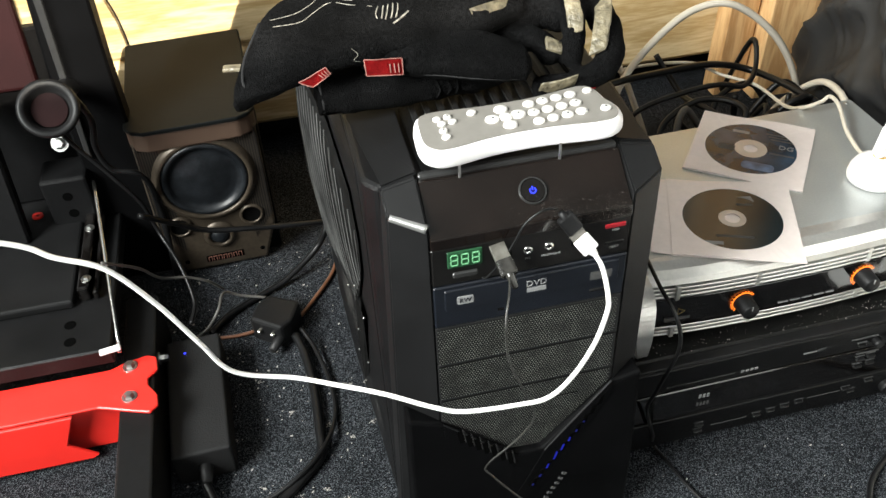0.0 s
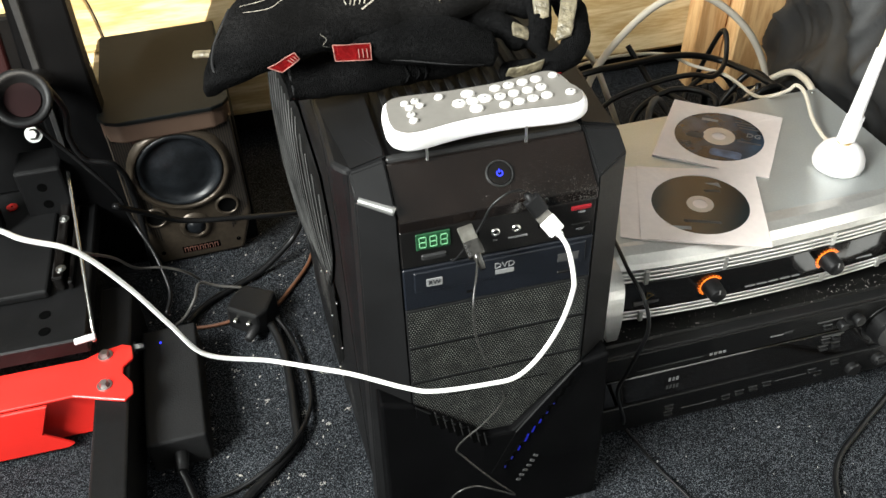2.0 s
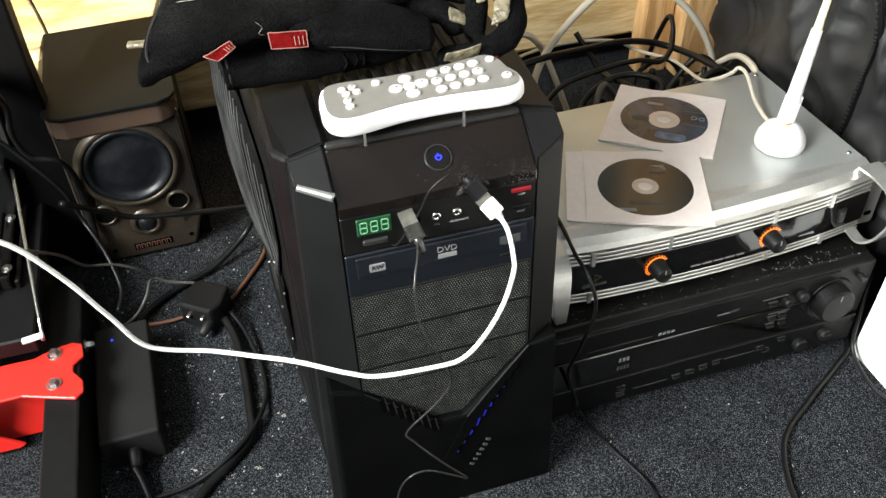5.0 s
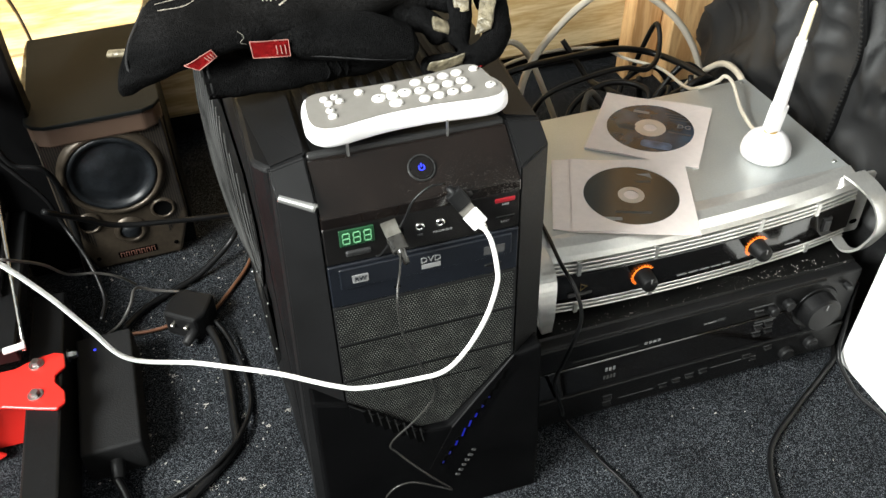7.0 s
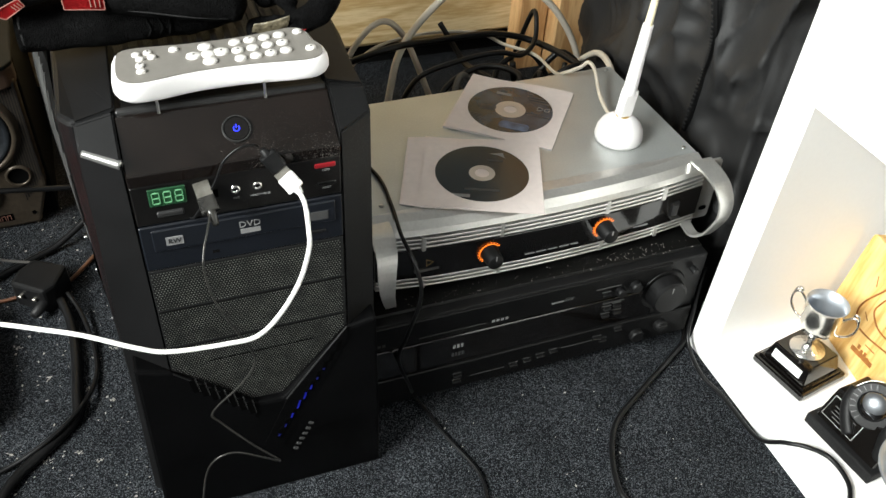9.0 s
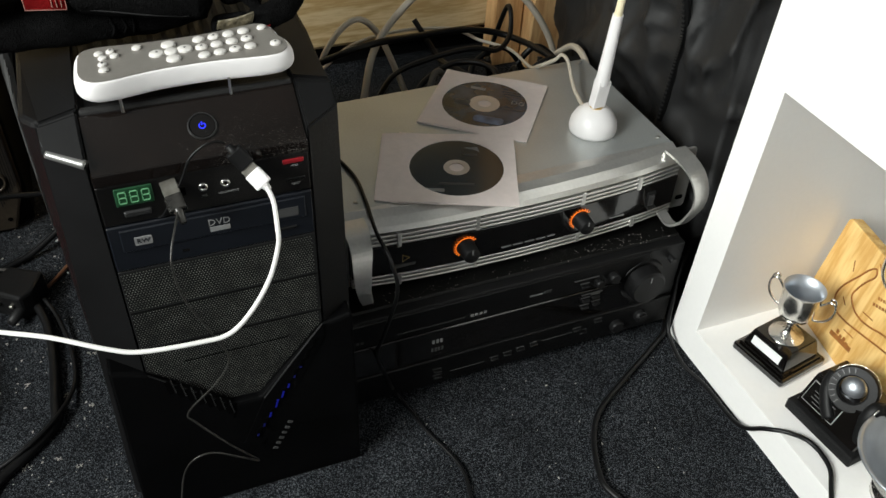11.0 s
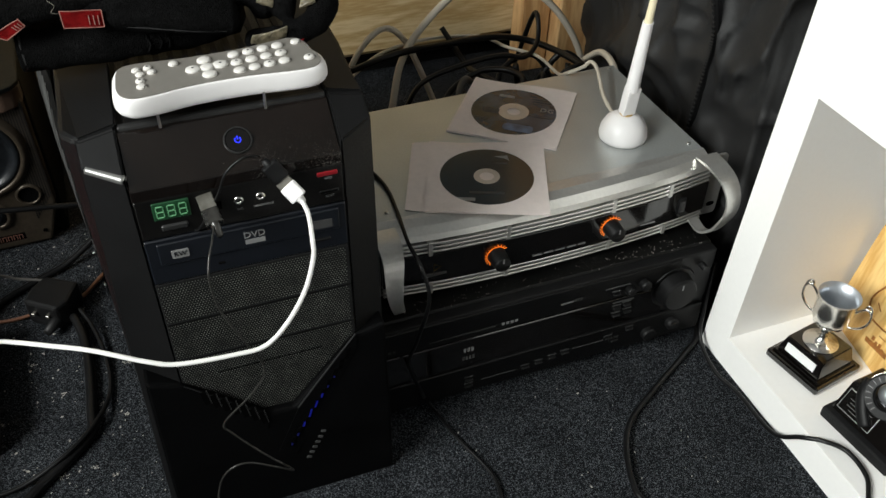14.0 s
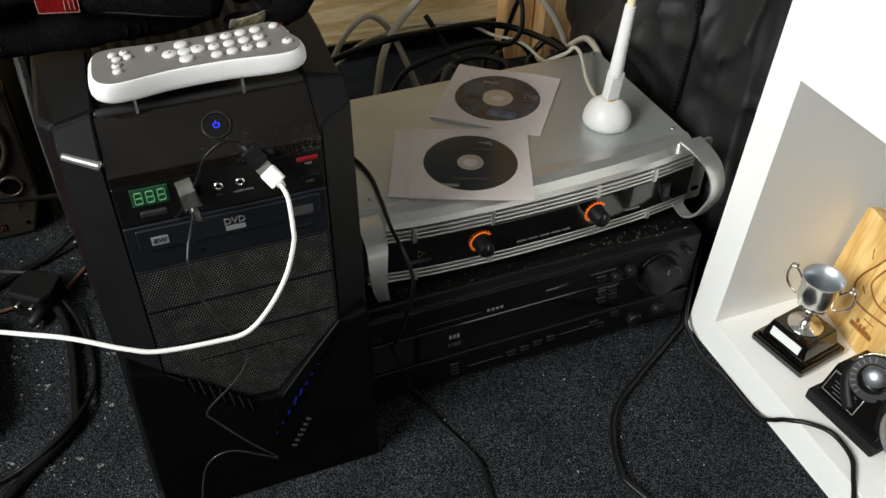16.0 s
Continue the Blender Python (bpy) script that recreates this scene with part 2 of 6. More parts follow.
LED_BLUE = material("led_blue", (0.01, 0.02, 0.5), 0.4, emit=(0.02, 0.03, 1.0), power=1.6)
LED_ORANGE = material("led_orange", (0.6, 0.15, 0.01), 0.4, emit=(1.0, 0.20, 0.02), power=1.1)
SEG_GREEN = material("segment_green", (0.14, 0.34, 0.18), 0.4, emit=(0.30, 1.0, 0.42), power=0.06)
SEG_BACK = material("display_green", (0.012, 0.050, 0.022), 0.3, emit=(0.02, 0.20, 0.05), power=0.03)
DISC_BLUE = material("disc_blue", (0.014, 0.030, 0.052), 0.2, stain=1.0, stain_scale=34, specular=0.5)
# black disc whose teal reflection is mixed into the base colour
DISC_TEAL_REFLECTION = material("disc_teal_reflection", (0.006, 0.014, 0.018), 0.16, stain=0.35, stain_scale=25, specular=0.6)
DISC_HUB = material("disc_hub", (0.50, 0.45, 0.40), 0.3, 0.2)
PLUG_STEEL = material("plug_shell", (0.30, 0.285, 0.25), 0.35, 0.9, stain=0.3, stain_scale=120)
PLUG_SMOKE = material("smoky_plug", (0.022, 0.021, 0.019), 0.25, stain=0.5, stain_scale=120)
BRASS = material("brass", (0.65, 0.45, 0.16), 0.3, 1.0)
MAROON = material("maroon_panel", (0.010, 0.0016, 0.0018), 0.6, stain=0.3, specular=0.12)
CRUMB = material("pale_crumb", (0.35, 0.33, 0.30), 0.8)


# ---- mesh helpers ----
def part(name, bm, mat, parent=None, label="", smooth=False):
    """One mesh object from a bmesh, under parent if there is one."""
    me = bpy.data.meshes.new(name)
    bmesh.ops.recalc_face_normals(bm, faces=bm.faces[:])
    bm.to_mesh(me)
    bm.free()
    for mt in (mat if isinstance(mat, (list, tuple)) else [mat]):
        me.materials.append(mt)
    if smooth:
        for f in me.polygons:
            f.use_smooth = True
    ob = new(name, me)
    if parent is not None:
        ob.parent = parent
    if label:
        ob["label"] = label
    return ob


def empty(name, m, label, category, group="", kind=""):
    ob = new(name)
    ob.empty_display_size = 0.02
    ob.matrix_basis = m
    return tagged(ob, label, category, group, kind)


def grow(bm, verts, m=None):
    if m is not None:
        bmesh.ops.transform(bm, matrix=m, verts=verts)
    return bm


def box(x0, x1, y0, y1, z0, z1, r=0.0, seg=1, bm=None, m=None):
    """A box with its edges bevelled by r."""
    b = bmesh.new()
    bmesh.ops.create_cube(b, size=1)
    for v in b.verts:
        v.co = Vector((x0 + (v.co.x + 0.5) * (x1 - x0), y0 + (v.co.y + 0.5) * (y1 - y0), z0 + (v.co.z + 0.5) * (z1 - z0)))
    if r:
        bmesh.ops.bevel(b, geom=b.edges[:], offset=r, segments=seg, affect="EDGES", profile=0.5)
    if m is not None:
        bmesh.ops.transform(b, matrix=m, verts=b.verts[:])
    return merge(bm, b)


def merge(bm, b):
    if bm is None:
        return b
    me = bpy.data.meshes.new("tmp")
    b.to_mesh(me)
    b.free()
    bm.from_mesh(me)
    bpy.data.meshes.remove(me)
    return bm


def prism(outline, d0, d1, axis="z", r=0.0, seg=1, bm=None, m=None):
    """An outline of (u, v) pulled from d0 to d1 along axis. z: (x, y); y: (x, z); x: (y, z)."""
    b = bmesh.new()

    def at(u, v, d):
        return {"z": (u, v, d), "y": (u, d, v), "x": (d, u, v)}[axis]

    low = [b.verts.new(at(u, v, d0)) for u, v in outline]
    high = [b.verts.new(at(u, v, d1)) for u, v in outline]
    k = len(outline)
    b.faces.new(low), b.faces.new(high[::-1])
    for i in range(k):
        b.faces.new((low[i], low[(i + 1) % k], high[(i + 1) % k], high[i]))
    bmesh.ops.recalc_face_normals(b, faces=b.faces[:])
    if r:
        bmesh.ops.bevel(b, geom=b.edges[:], offset=r, segments=seg, affect="EDGES", profile=0.5)
    if m is not None:
        bmesh.ops.transform(b, matrix=m, verts=b.verts[:])
    return merge(bm, b)


def lathe(profile, n=32, m=None, bm=None, a0=0.0, a1=360.0):
    """A profile of (radius, height) turned round z."""
    b = bmesh.new()
    whole = abs(a1 - a0 - 360) < 1e-6
    steps = n if whole else n + 1
    rings = []
    for i in range(steps):
        a = radians(a0 + (a1 - a0) * i / n)
        rings.append([b.verts.new((max(r, 1e-5) * math.cos(a), max(r, 1e-5) * math.sin(a), z)) for r, z in profile])
    for i in range(n):
        p, q = rings[i], rings[(i + 1) % steps]
        for j in range(len(profile) - 1):
            b.faces.new((p[j], q[j], q[j + 1], p[j + 1]))
    bmesh.ops.remove_doubles(b, verts=b.verts[:], dist=2e-5)
    if m is not None:
        bmesh.ops.transform(b, matrix=m, verts=b.verts[:])
    return merge(bm, b)


def glide(points, n=8):
    """A smooth line (Catmull-Rom) through points, each an (x, y, z) or (x, y, z, radius)."""
    p = [np.array(q, float) for q in points]
    p = [2 * p[0] - p[1]] + p + [2 * p[-1] - p[-2]]
    out = []
    for i in range(1, len(p) - 2):
        for k in range(n):
            t = k / n
            out.append(0.5 * (2 * p[i] + (p[i + 1] - p[i - 1]) * t + (2 * p[i - 1] - 5 * p[i] + 4 * p[i + 1] - p[i + 2]) * t * t
                              + (3 * p[i] - p[i - 1] - 3 * p[i + 1] + p[i + 2]) * t ** 3))
    out.append(p[-2])
    return out


def tube(points, radius=0.002, n=8, sides=8, bm=None, flat=1.0, m=None):
    """A round (or flattened) tube along a smooth line; a fourth number at each point is its own radius."""
    line = glide(points, n)
    b = bmesh.new()
    up = Vector((0.13, 0.2, 0.97))
    rings = []
    for i, q in enumerate(line):
        a, c = line[max(i - 1, 0)], line[min(i + 1, len(line) - 1)]
        d = Vector(c[:3]) - Vector(a[:3])
        d = d.normalized() if d.length > 1e-9 else Vector((1, 0, 0))
        s = d.cross(up)
        s = s.normalized() if s.length > 1e-4 else d.orthogonal().normalized()
        u = s.cross(d).normalized()
        up = u
        r = q[3] if len(q) > 3 else radius
        rings.append([b.verts.new(Vector(q[:3]) + s * r * math.cos(2 * math.pi * k / sides) + u * r * flat * math.sin(2 * math.pi * k / sides)) for k in range(sides)])
    for p, q in zip(rings, rings[1:]):
        for k in range(sides):
            b.faces.new((p[k], p[(k + 1) % sides], q[(k + 1) % sides], q[k]))
    b.faces.new(rings[0][::-1]), b.faces.new(rings[-1])
    if m is not None:
        bmesh.ops.transform(b, matrix=m, verts=b.verts[:])
    return merge(bm, b)


def laid(skin, points, lift=0.0004):
    """Points moved onto a skin, lifted a little off it."""
    out = []
    for p in points:
        q, nrm = skin.find_nearest(Vector(p))[:2]
        nrm = nrm if nrm.dot(Vector((0, -0.5, 0.8))) > 0 else -nrm
        out.append(tuple(q + nrm * lift))
    return out


def words(text, size, m, mat, parent, name="lettering", depth=0.0002):
    """Lettering as a mesh: the built-in font, lying in the plane of m, facing its z."""
    cu = bpy.data.curves.new("words", "FONT")
    cu.body, cu.size, cu.extrude, cu.align_x, cu.align_y = text, size, depth, "CENTER", "CENTER"
    cu.resolution_u = 2
    tmp = bpy.data.objects.new("words", cu)
    scene.collection.objects.link(tmp)
    me = bpy.data.meshes.new_from_object(tmp.evaluated_get(bpy.context.evaluated_depsgraph_get()))
    bpy.data.objects.remove(tmp)
    me.name = name
    me.transform(m)
    me.materials.clear()
    me.materials.append(mat)
    ob = new(name, me)
    ob.parent = parent
    return ob


def rounded(w, h, r, n=5, cx=0.0, cy=0.0):
    out = []
    for sx, sy, a in ((1, 1, 0), (-1, 1, 90), (-1, -1, 180), (1, -1, 270)):
        for k in range(n + 1):
            t = radians(a + 90 * k / n)
            out.append((cx + sx * (w / 2 - r) + r * math.cos(t), cy + sy * (h / 2 - r) + r * math.sin(t)))
    return out


def cable(name, points, radius, mat, label, n=8, sides=8):
    ob = part(name, tube(points, radius, n, sides), mat, None, smooth=True)
    return tagged(ob, label, "cable")


FRONT = pose(0, 0, 0, 90, 0, 0)      # turns things built in x, y to face the viewer (-y)

# ---- structure ----
WALL_Y = 0.74
floor = tagged(part("floor", box(-1.7, 2.5, -2.3, 0.9, -0.05, 0.0), CARPET), "dark blue-grey speckled carpet with crumbs on it", "carpet", kind="structure")
ceiling = tagged(part("ceiling", box(-1.7, 2.5, -2.3, 0.9, 2.35, 2.42), PLASTER), "plain dark grey ceiling, unseen, that limits bounced light", "ceiling", kind="structure")
bm = box(-1.7, -1.6, -2.3, WEST[0], 0, 2.35)
box(-1.7, -1.6, WEST[1], 0.9, 0, 2.35, bm=bm)
box(-1.7, -1.6, WEST[0], WEST[1], 0, WEST[2], bm=bm)
box(-1.7, -1.6, WEST[0], WEST[1], WEST[3], 2.35, bm=bm)
wall_west = tagged(part("wall_west", bm, PLASTER), "plain side wall with a large window opening", "wall", kind="structure")
wall_east = tagged(part("wall_east", box(2.4, 2.5, -2.3, 0.9, 0, 2.35), PLASTER), "plain dark grey side wall, unseen, that limits bounced light", "wall", kind="structure")
bm = box(-1.6, WIN[0], -2.3, -2.2, 0, 2.35)
box(WIN[1], 2.4, -2.3, -2.2, 0, 2.35, bm=bm)
box(WIN[0], WIN[1], -2.3, -2.2, 0, WIN[2], bm=bm)
box(WIN[0], WIN[1], -2.3, -2.2, WIN[3], 2.35, bm=bm)
wall_south = tagged(part("wall_south", bm, PLASTER), "plain dark grey wall with a window opening, unseen, that limits bounced light", "wall", kind="structure")
wall_north = empty("wall_north", pose(0, 0, 0), "pine board wall of a shed, sunlit above, dark gap below", "wall", kind="structure")
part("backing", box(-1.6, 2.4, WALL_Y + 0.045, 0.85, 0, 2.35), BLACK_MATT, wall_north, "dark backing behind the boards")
z = 0.055
for k in range(4):
    h = 0.138 if k == 0 else 0.15
    prof = [(WALL_Y + 0.045, z), (WALL_Y + 0.004, z), (WALL_Y, z + 0.006), (WALL_Y, z + h - 0.014), (WALL_Y + 0.012, z + h - 0.003), (WALL_Y + 0.045, z + h - 0.003)]
    part("board", prism(prof, -1.6, 2.4, "x"), PINE, wall_north)
    z += h
# out of view: grey instead of more pine, so glossy tops reflect less brown
part("unseen_upper_wall", box(-1.6, 2.4, WALL_Y + 0.010, WALL_Y + 0.045, z, 2.35), PLASTER, wall_north, "unseen grey upper wall, added to cool the reflections")

# pine stud against the boards
stud = empty("wall_stud", pose(0.70, 0.70, 0), "rough pine stud leaning against the board wall", "timber")
part("stud_face", prism([(-0.02, 0), (0.10, 0), (0.055, 0.9), (-0.005, 0.9)], -0.035, 0.03, "y", 0.003), PINE_UP, stud)
part("side_batten", prism([(-0.075, 0), (-0.022, 0), (-0.008, 0.9), (-0.05, 0.9)], -0.005, 0.034, "y", 0.002), PINE_UP, stud, "darker pine batten beside the stud")


def hull(points, bm=None):
    b = bmesh.new()
    for q in points:
        b.verts.new(q)
    bmesh.ops.convex_hull(b, input=b.verts[:])
    bmesh.ops.dissolve_limit(b, angle_limit=0.02, verts=b.verts[:], edges=b.edges[:])
    return merge(bm, b)


# ---- computer tower ----
def tower():
    t = empty("computer_tower", pose(0, 0, 0), "black desktop computer tower with mesh front and blue lights", "computer")
    W0, W1, L, R = -0.028, 0.178, -0.001, 0.150
    # shell, a little wider than the front
    part("case_shell", prism([(-0.040, 0.05), (-0.041, 0.46), (W1 + 0.002, 0.46), (W1 + 0.004, 0.12), (W1 - 0.001, 0.036), (-0.030, 0.036)], 0.012, 0.4155, "z", 0.004, 2), BLACK_METAL, t)
    side = [(-0.0405, 0.06), (-0.0460, 0.165), (-0.0525, 0.26), (-0.0555, 0.36), (-0.0555, 0.45), (-0.036, 0.45), (-0.036, 0.06)]
    part("side_panel", hull([(x, y, z) for x, y in side for z in (0.020, 0.355)] + [(-0.0405, 0.08, 0.408), (-0.0415, 0.45, 0.408), (-0.036, 0.08, 0.408), (-0.036, 0.45, 0.408)]), BLACK_METAL, t, "black side panel that swells out towards the back")
    # the mesh window: its inner edge by the front, its outer edge further out and back
    inner = [(-0.0500, 0.190, 0.380), (-0.0455, 0.105, 0.366), (-0.0445, 0.088, 0.330), (-0.0450, 0.092, 0.290), (-0.0470, 0.125, 0.235), (-0.0480, 0.165, 0.190)]
    outer = [(-0.0670, 0.300, 0.388), (-0.0715, 0.290, 0.335), (-0.0715, 0.280, 0.270), (-0.0640, 0.255, 0.205)]
    b = hull(inner + outer + [(-0.054, 0.38, 0.380), (-0.054, 0.38, 0.230), (-0.050, 0.20, 0.300)])
    skin = BVHTree.FromBMesh(b)
    grille = part("side_grille", b, MESH_GREY, t, "raised dusty grey mesh")
    for i in range(15):
        u = (i + 0.5) / 15
        hi = Vector(outer[0]).lerp(Vector(inner[0]), min(u * 1.6, 1.0)) if u < 0.625 else Vector(inner[0]).lerp(Vector(inner[2]), (u - 0.625) / 0.375)
        lo = Vector(outer[3]).lerp(Vector(inner[5]), min(u * 2.0, 1.0)) if u < 0.5 else Vector(inner[5]).lerp(Vector(inner[3]), (u - 0.5) / 0.5)
        pts = laid(skin, [hi.lerp(lo, k / 10) + Vector((-0.006, -0.004, 0)) for k in range(11)], 0.0006)
        part("mesh_wire", tube(pts, 0.0008, 1, 4), MESH_WIRE, grille)
    # pale scuffed side plate below the mesh, with small screws
    part("side_plate", hull([(-0.0478, 0.105, 0.225), (-0.0500, 0.135, 0.230), (-0.0515, 0.175, 0.120), (-0.0505, 0.165, 0.075), (-0.0455, 0.120, 0.200), (-0.046, 0.15, 0.10)]), MESH_GREY, t, "scuffed grey side plate")
    for x, y, z in ((-0.0500, 0.125, 0.246), (-0.0540, 0.145, 0.230), (-0.0470, 0.100, 0.228), (-0.0505, 0.150, 0.165), (-0.0475, 0.118, 0.150), (-0.0515, 0.175, 0.110), (-0.0500, 0.165, 0.072), (-0.0490, 0.155, 0.068), (-0.0565, 0.33, 0.395), (-0.0570, 0.36, 0.385), (-0.0570, 0.40, 0.360)):
        part("screw", lathe([(0, 0.0016), (0.0010, 0.0013), (0.0013, 0), (0, 0)], 8, pose(x, y, z, 0, -70, 20)), STEEL, t, smooth=True)
    # cheeks left and right of the bays, turned back at the outer edge, bevelled at the top
    for inner, outer, low_x in ((L - 0.0005, W0, -0.042), (R + 0.0005, W1, W1 + 0.004)):
        s = -1 if outer < inner else 1
        wide = abs(outer - inner)
        foot_y = 0.016 * abs(low_x - inner) / wide
        top = lambda x, y: 0.3985 + 0.56 * y - 0.0035 * abs(x - inner) / wide
        b = hull([(inner, 0.0, 0.0), (low_x, foot_y, 0.0), (inner, 0.050, 0.0), (low_x, 0.050, 0.0), (inner, 0.0, top(inner, 0)), (outer, 0.016, top(outer, 0.016)), (inner, 0.036, top(inner, 0.036)), (outer, 0.034, top(outer, 0.034)), (inner, 0.050, top(inner, 0.036)), (outer - 0.001 * (s < 0), 0.050, top(outer, 0.034))])
        bmesh.ops.dissolve_limit(b, angle_limit=0.08, verts=b.verts[:], edges=b.edges[:])
        bmesh.ops.bevel(b, geom=b.edges[:], offset=0.0014, segments=2, affect="EDGES")
        cheek = part("front_cheek", b, BLACK_SATIN, t)
        # left cheek only: a pale tube set in the edge stands for its highlight
        if s < 0:
            edge = []
            for k in range(5):
                f = 0.06 + 0.88 * k / 4
                x, y, rr = inner + (outer - inner) * f, 0.016 * f, 0.0036 - 0.0008 * f
                edge.append((x + 0.36 * rr * 0.95, y + 0.72 * rr * 0.95, top(x, y) - 0.56 * rr * 0.95, rr))
            part("cheek_highlight", tube(edge, 0.004, 4, 24), BEVEL_HIGHLIGHT, cheek, "highlight on the black cheek's edge, made as a pale tube", True)
    # top: rails at both sides, sunken ribbed middle
    for rim in ([(0.0, 0.040), (0.004, 0.455)], [(W0 + 0.0005, 0.0365), (-0.040, 0.455), (-0.0385, 0.13)]), ([(R, 0.040), (R, 0.455)], [(W1 - 0.0005, 0.0365), (W1 + 0.003, 0.12), (W1 + 0.002, 0.455)]):
        b = hull([(x, y, z) for x, y in rim[0] for z in (0.406, 0.4205)] + [(x, y, z) for x, y in rim[1] for z in (0.406, 0.4155)])
        bmesh.ops.dissolve_limit(b, angle_limit=0.06, verts=b.verts[:], edges=b.edges[:])
        bmesh.ops.bevel(b, geom=b.edges[:], offset=0.0012, segments=2, affect="EDGES")
        part("top_rail", b, BLACK_SATIN, t)
    part("top_tray", box(0.0042, 0.1498, 0.044, 0.455, 0.406, 0.4165, 0.001), BLACK_PLASTIC, t)
    for i in range(12):
        part("top_rib", box(0.012 + i * 0.0112, 0.0165 + i * 0.0112, 0.085, 0.44, 0.4165, 0.4190), BLACK_MATT, t)
    part("front_lip", prism([(0.036, 0.4100), (0.038, 0.4180), (0.044, 0.4180), (0.044, 0.4100)], 0.0, R, "x", 0.0012), GREY_STRIP, t)
    # slanted glossy panel with the power button
    part("button_panel", prism([(-0.001, 0.3792), (-0.001, 0.389), (0.034, 0.4160), (0.038, 0.4150), (0.038, 0.3792)], L, R, "x", 0.0007, 1), PANEL_REFLECTION, t, "glossy black panel with dust, a brown reflection in its colour")
    sl = pose(0.079, 0.0175, 0.4035, math.degrees(math.atan2(0.027, 0.035)), 0, 0)
    btn = part("power_button", lathe([(0, 0.0012), (0.0085, 0.0012), (0.0092, 0.0006), (0.0092, 0), (0, 0)], 32, sl), BLACK_GLOSS, t, smooth=False)
    part("button_ring", lathe([(0.0092, 0), (0.0092, 0.0016), (0.0100, 0.0016), (0.0104, 0)], 32, sl), GREY_STRIP, btn)
    b = lathe([(0.0017, 0.0012), (0.0017, 0.0016), (0.0025, 0.0016), (0.0025, 0.0012)], 20, sl, None, 130, 410)
    box(-0.0004, 0.0004, 0.0004, 0.0031, 0.0012, 0.0016, bm=b, m=sl)
    part("power_symbol", b, LED_BLUE, btn, "glowing blue power symbol")
    # port strip
    part("port_strip", box(L, R, 0.0, 0.03, 0.3437, 0.3787, 0.001), STRIP_BLACK, t)
    disp = part("display", box(0.0105, 0.0365, -0.0012, 0.002, 0.3605, 0.3755, 0.0005), SEG_BACK, t, "green three-digit display")
    b = None
    for d in range(3):
        x = 0.0155 + d * 0.008
        for zz in (0.3633, 0.368, 0.3727):
            b = box(x - 0.0022, x + 0.0022, -0.0019, -0.001, zz - 0.00032, zz + 0.00032, bm=b)
        for xx in (x - 0.0025, x + 0.0025):
            for zz in (0.36565, 0.37035):
                b = box(xx - 0.00032, xx + 0.00032, -0.0019, -0.001, zz - 0.0018, zz + 0.0018, bm=b)
    part("digit_segments", b, SEG_GREEN, disp, "glowing green digits 888")
    part("slider_switch", box(0.014, 0.033, -0.002, 0.002, 0.3505, 0.3555, 0.001), GREY_STRIP, t)
    for x in (0.071, 0.087):
        j = part("audio_jack", lathe([(0.0014, 0.0), (0.0014, 0.0014), (0.0034, 0.0014), (0.0036, 0)], 18, pose(x, 0.0, 0.364, 90)), CHROME, t, "chrome-rimmed audio jack", True)
        part("jack_hole", lathe([(0, 0.0004), (0.0015, 0.0004), (0.0015, 0)], 12, pose(x, 0, 0.364, 90)), HOLE, j)
    part("usb_port", box(0.0445, 0.0585, -0.0006, 0.002, 0.360, 0.3665), HOLE, t)
    part("usb_port", box(0.1045, 0.1185, -0.0006, 0.002, 0.360, 0.3665), HOLE, t)
    part("drive_light", box(0.130, 0.146, -0.0012, 0.002, 0.3708, 0.3745, 0.0008, 2), RED_PLASTIC, t, "dark red drive light bar")
    part("reset_button", box(0.131, 0.146, -0.0008, 0.002, 0.3545, 0.3575, 0.0006), BLACK_PLASTIC, t)
    fm = lambda x, z, y=-0.0006: pose(x, y, z, 90)
    words("HDD", 0.0026, fm(0.1385, 0.3685), PRINT_GREY, t)
    words("RESET", 0.0026, fm(0.1385, 0.3520), PRINT_GREY, t)
    words("MIC", 0.0025, fm(0.071, 0.3565), PRINT_GREY, t)
    words("HEADPHONE", 0.0025, fm(0.0885, 0.3562), PRINT_GREY, t)
    # disc drive
    dr = part("disc_drive", box(L, R, -0.0005, 0.03, 0.3010, 0.3428, 0.001), DRIVE_BLACK, t, "blue-black optical disc drive")
    part("drive_tray", box(0.007, 0.144, -0.0022, 0.0, 0.3195, 0.3395, 0.0008), DRIVE_BLACK, dr)
    words("DVD", 0.0080, fm(0.078, 0.3318, -0.0024), PRINT_GREY, dr).scale = (1, 1, 1)
    b = box(0.0705, 0.0855, -0.0026, -0.002, 0.3235, 0.3278)
    part("logo_bar", b, PRINT_GREY, dr)
    part("logo_plate", prism(rounded(0.0125, 0.0075, 0.001, 3, 0.0225, 0.3285), -0.0028, -0.002, "y"), PRINT_GREY, dr)
    words("RW", 0.0058, fm(0.0225, 0.3285, -0.0030), DRIVE_BLACK, dr)
    b = box(0.121, 0.138, -0.0026, -0.002, 0.3235, 0.3315)
    part("logo_bar", b, PRINT_DIM, dr)
    part("eject_button", box(0.122, 0.136, -0.002, 0.0, 0.3095, 0.3125, 0.0006), BLACK_SATIN, dr)
    part("drive_light", box(0.048, 0.053, -0.0014, 0.0, 0.309, 0.3108), BLACK_GLOSS, dr)
    # mesh lower front: three bay covers and the pointed bottom
    pts = [(L, 0.190), (0.081, 0.098), (R - 0.003, 0.200)]
    zs = [0.3002, 0.2577, 0.2152]
    for i, z1 in enumerate(zs):
        z0 = zs[i + 1] + 0.0009 if i < 2 else None
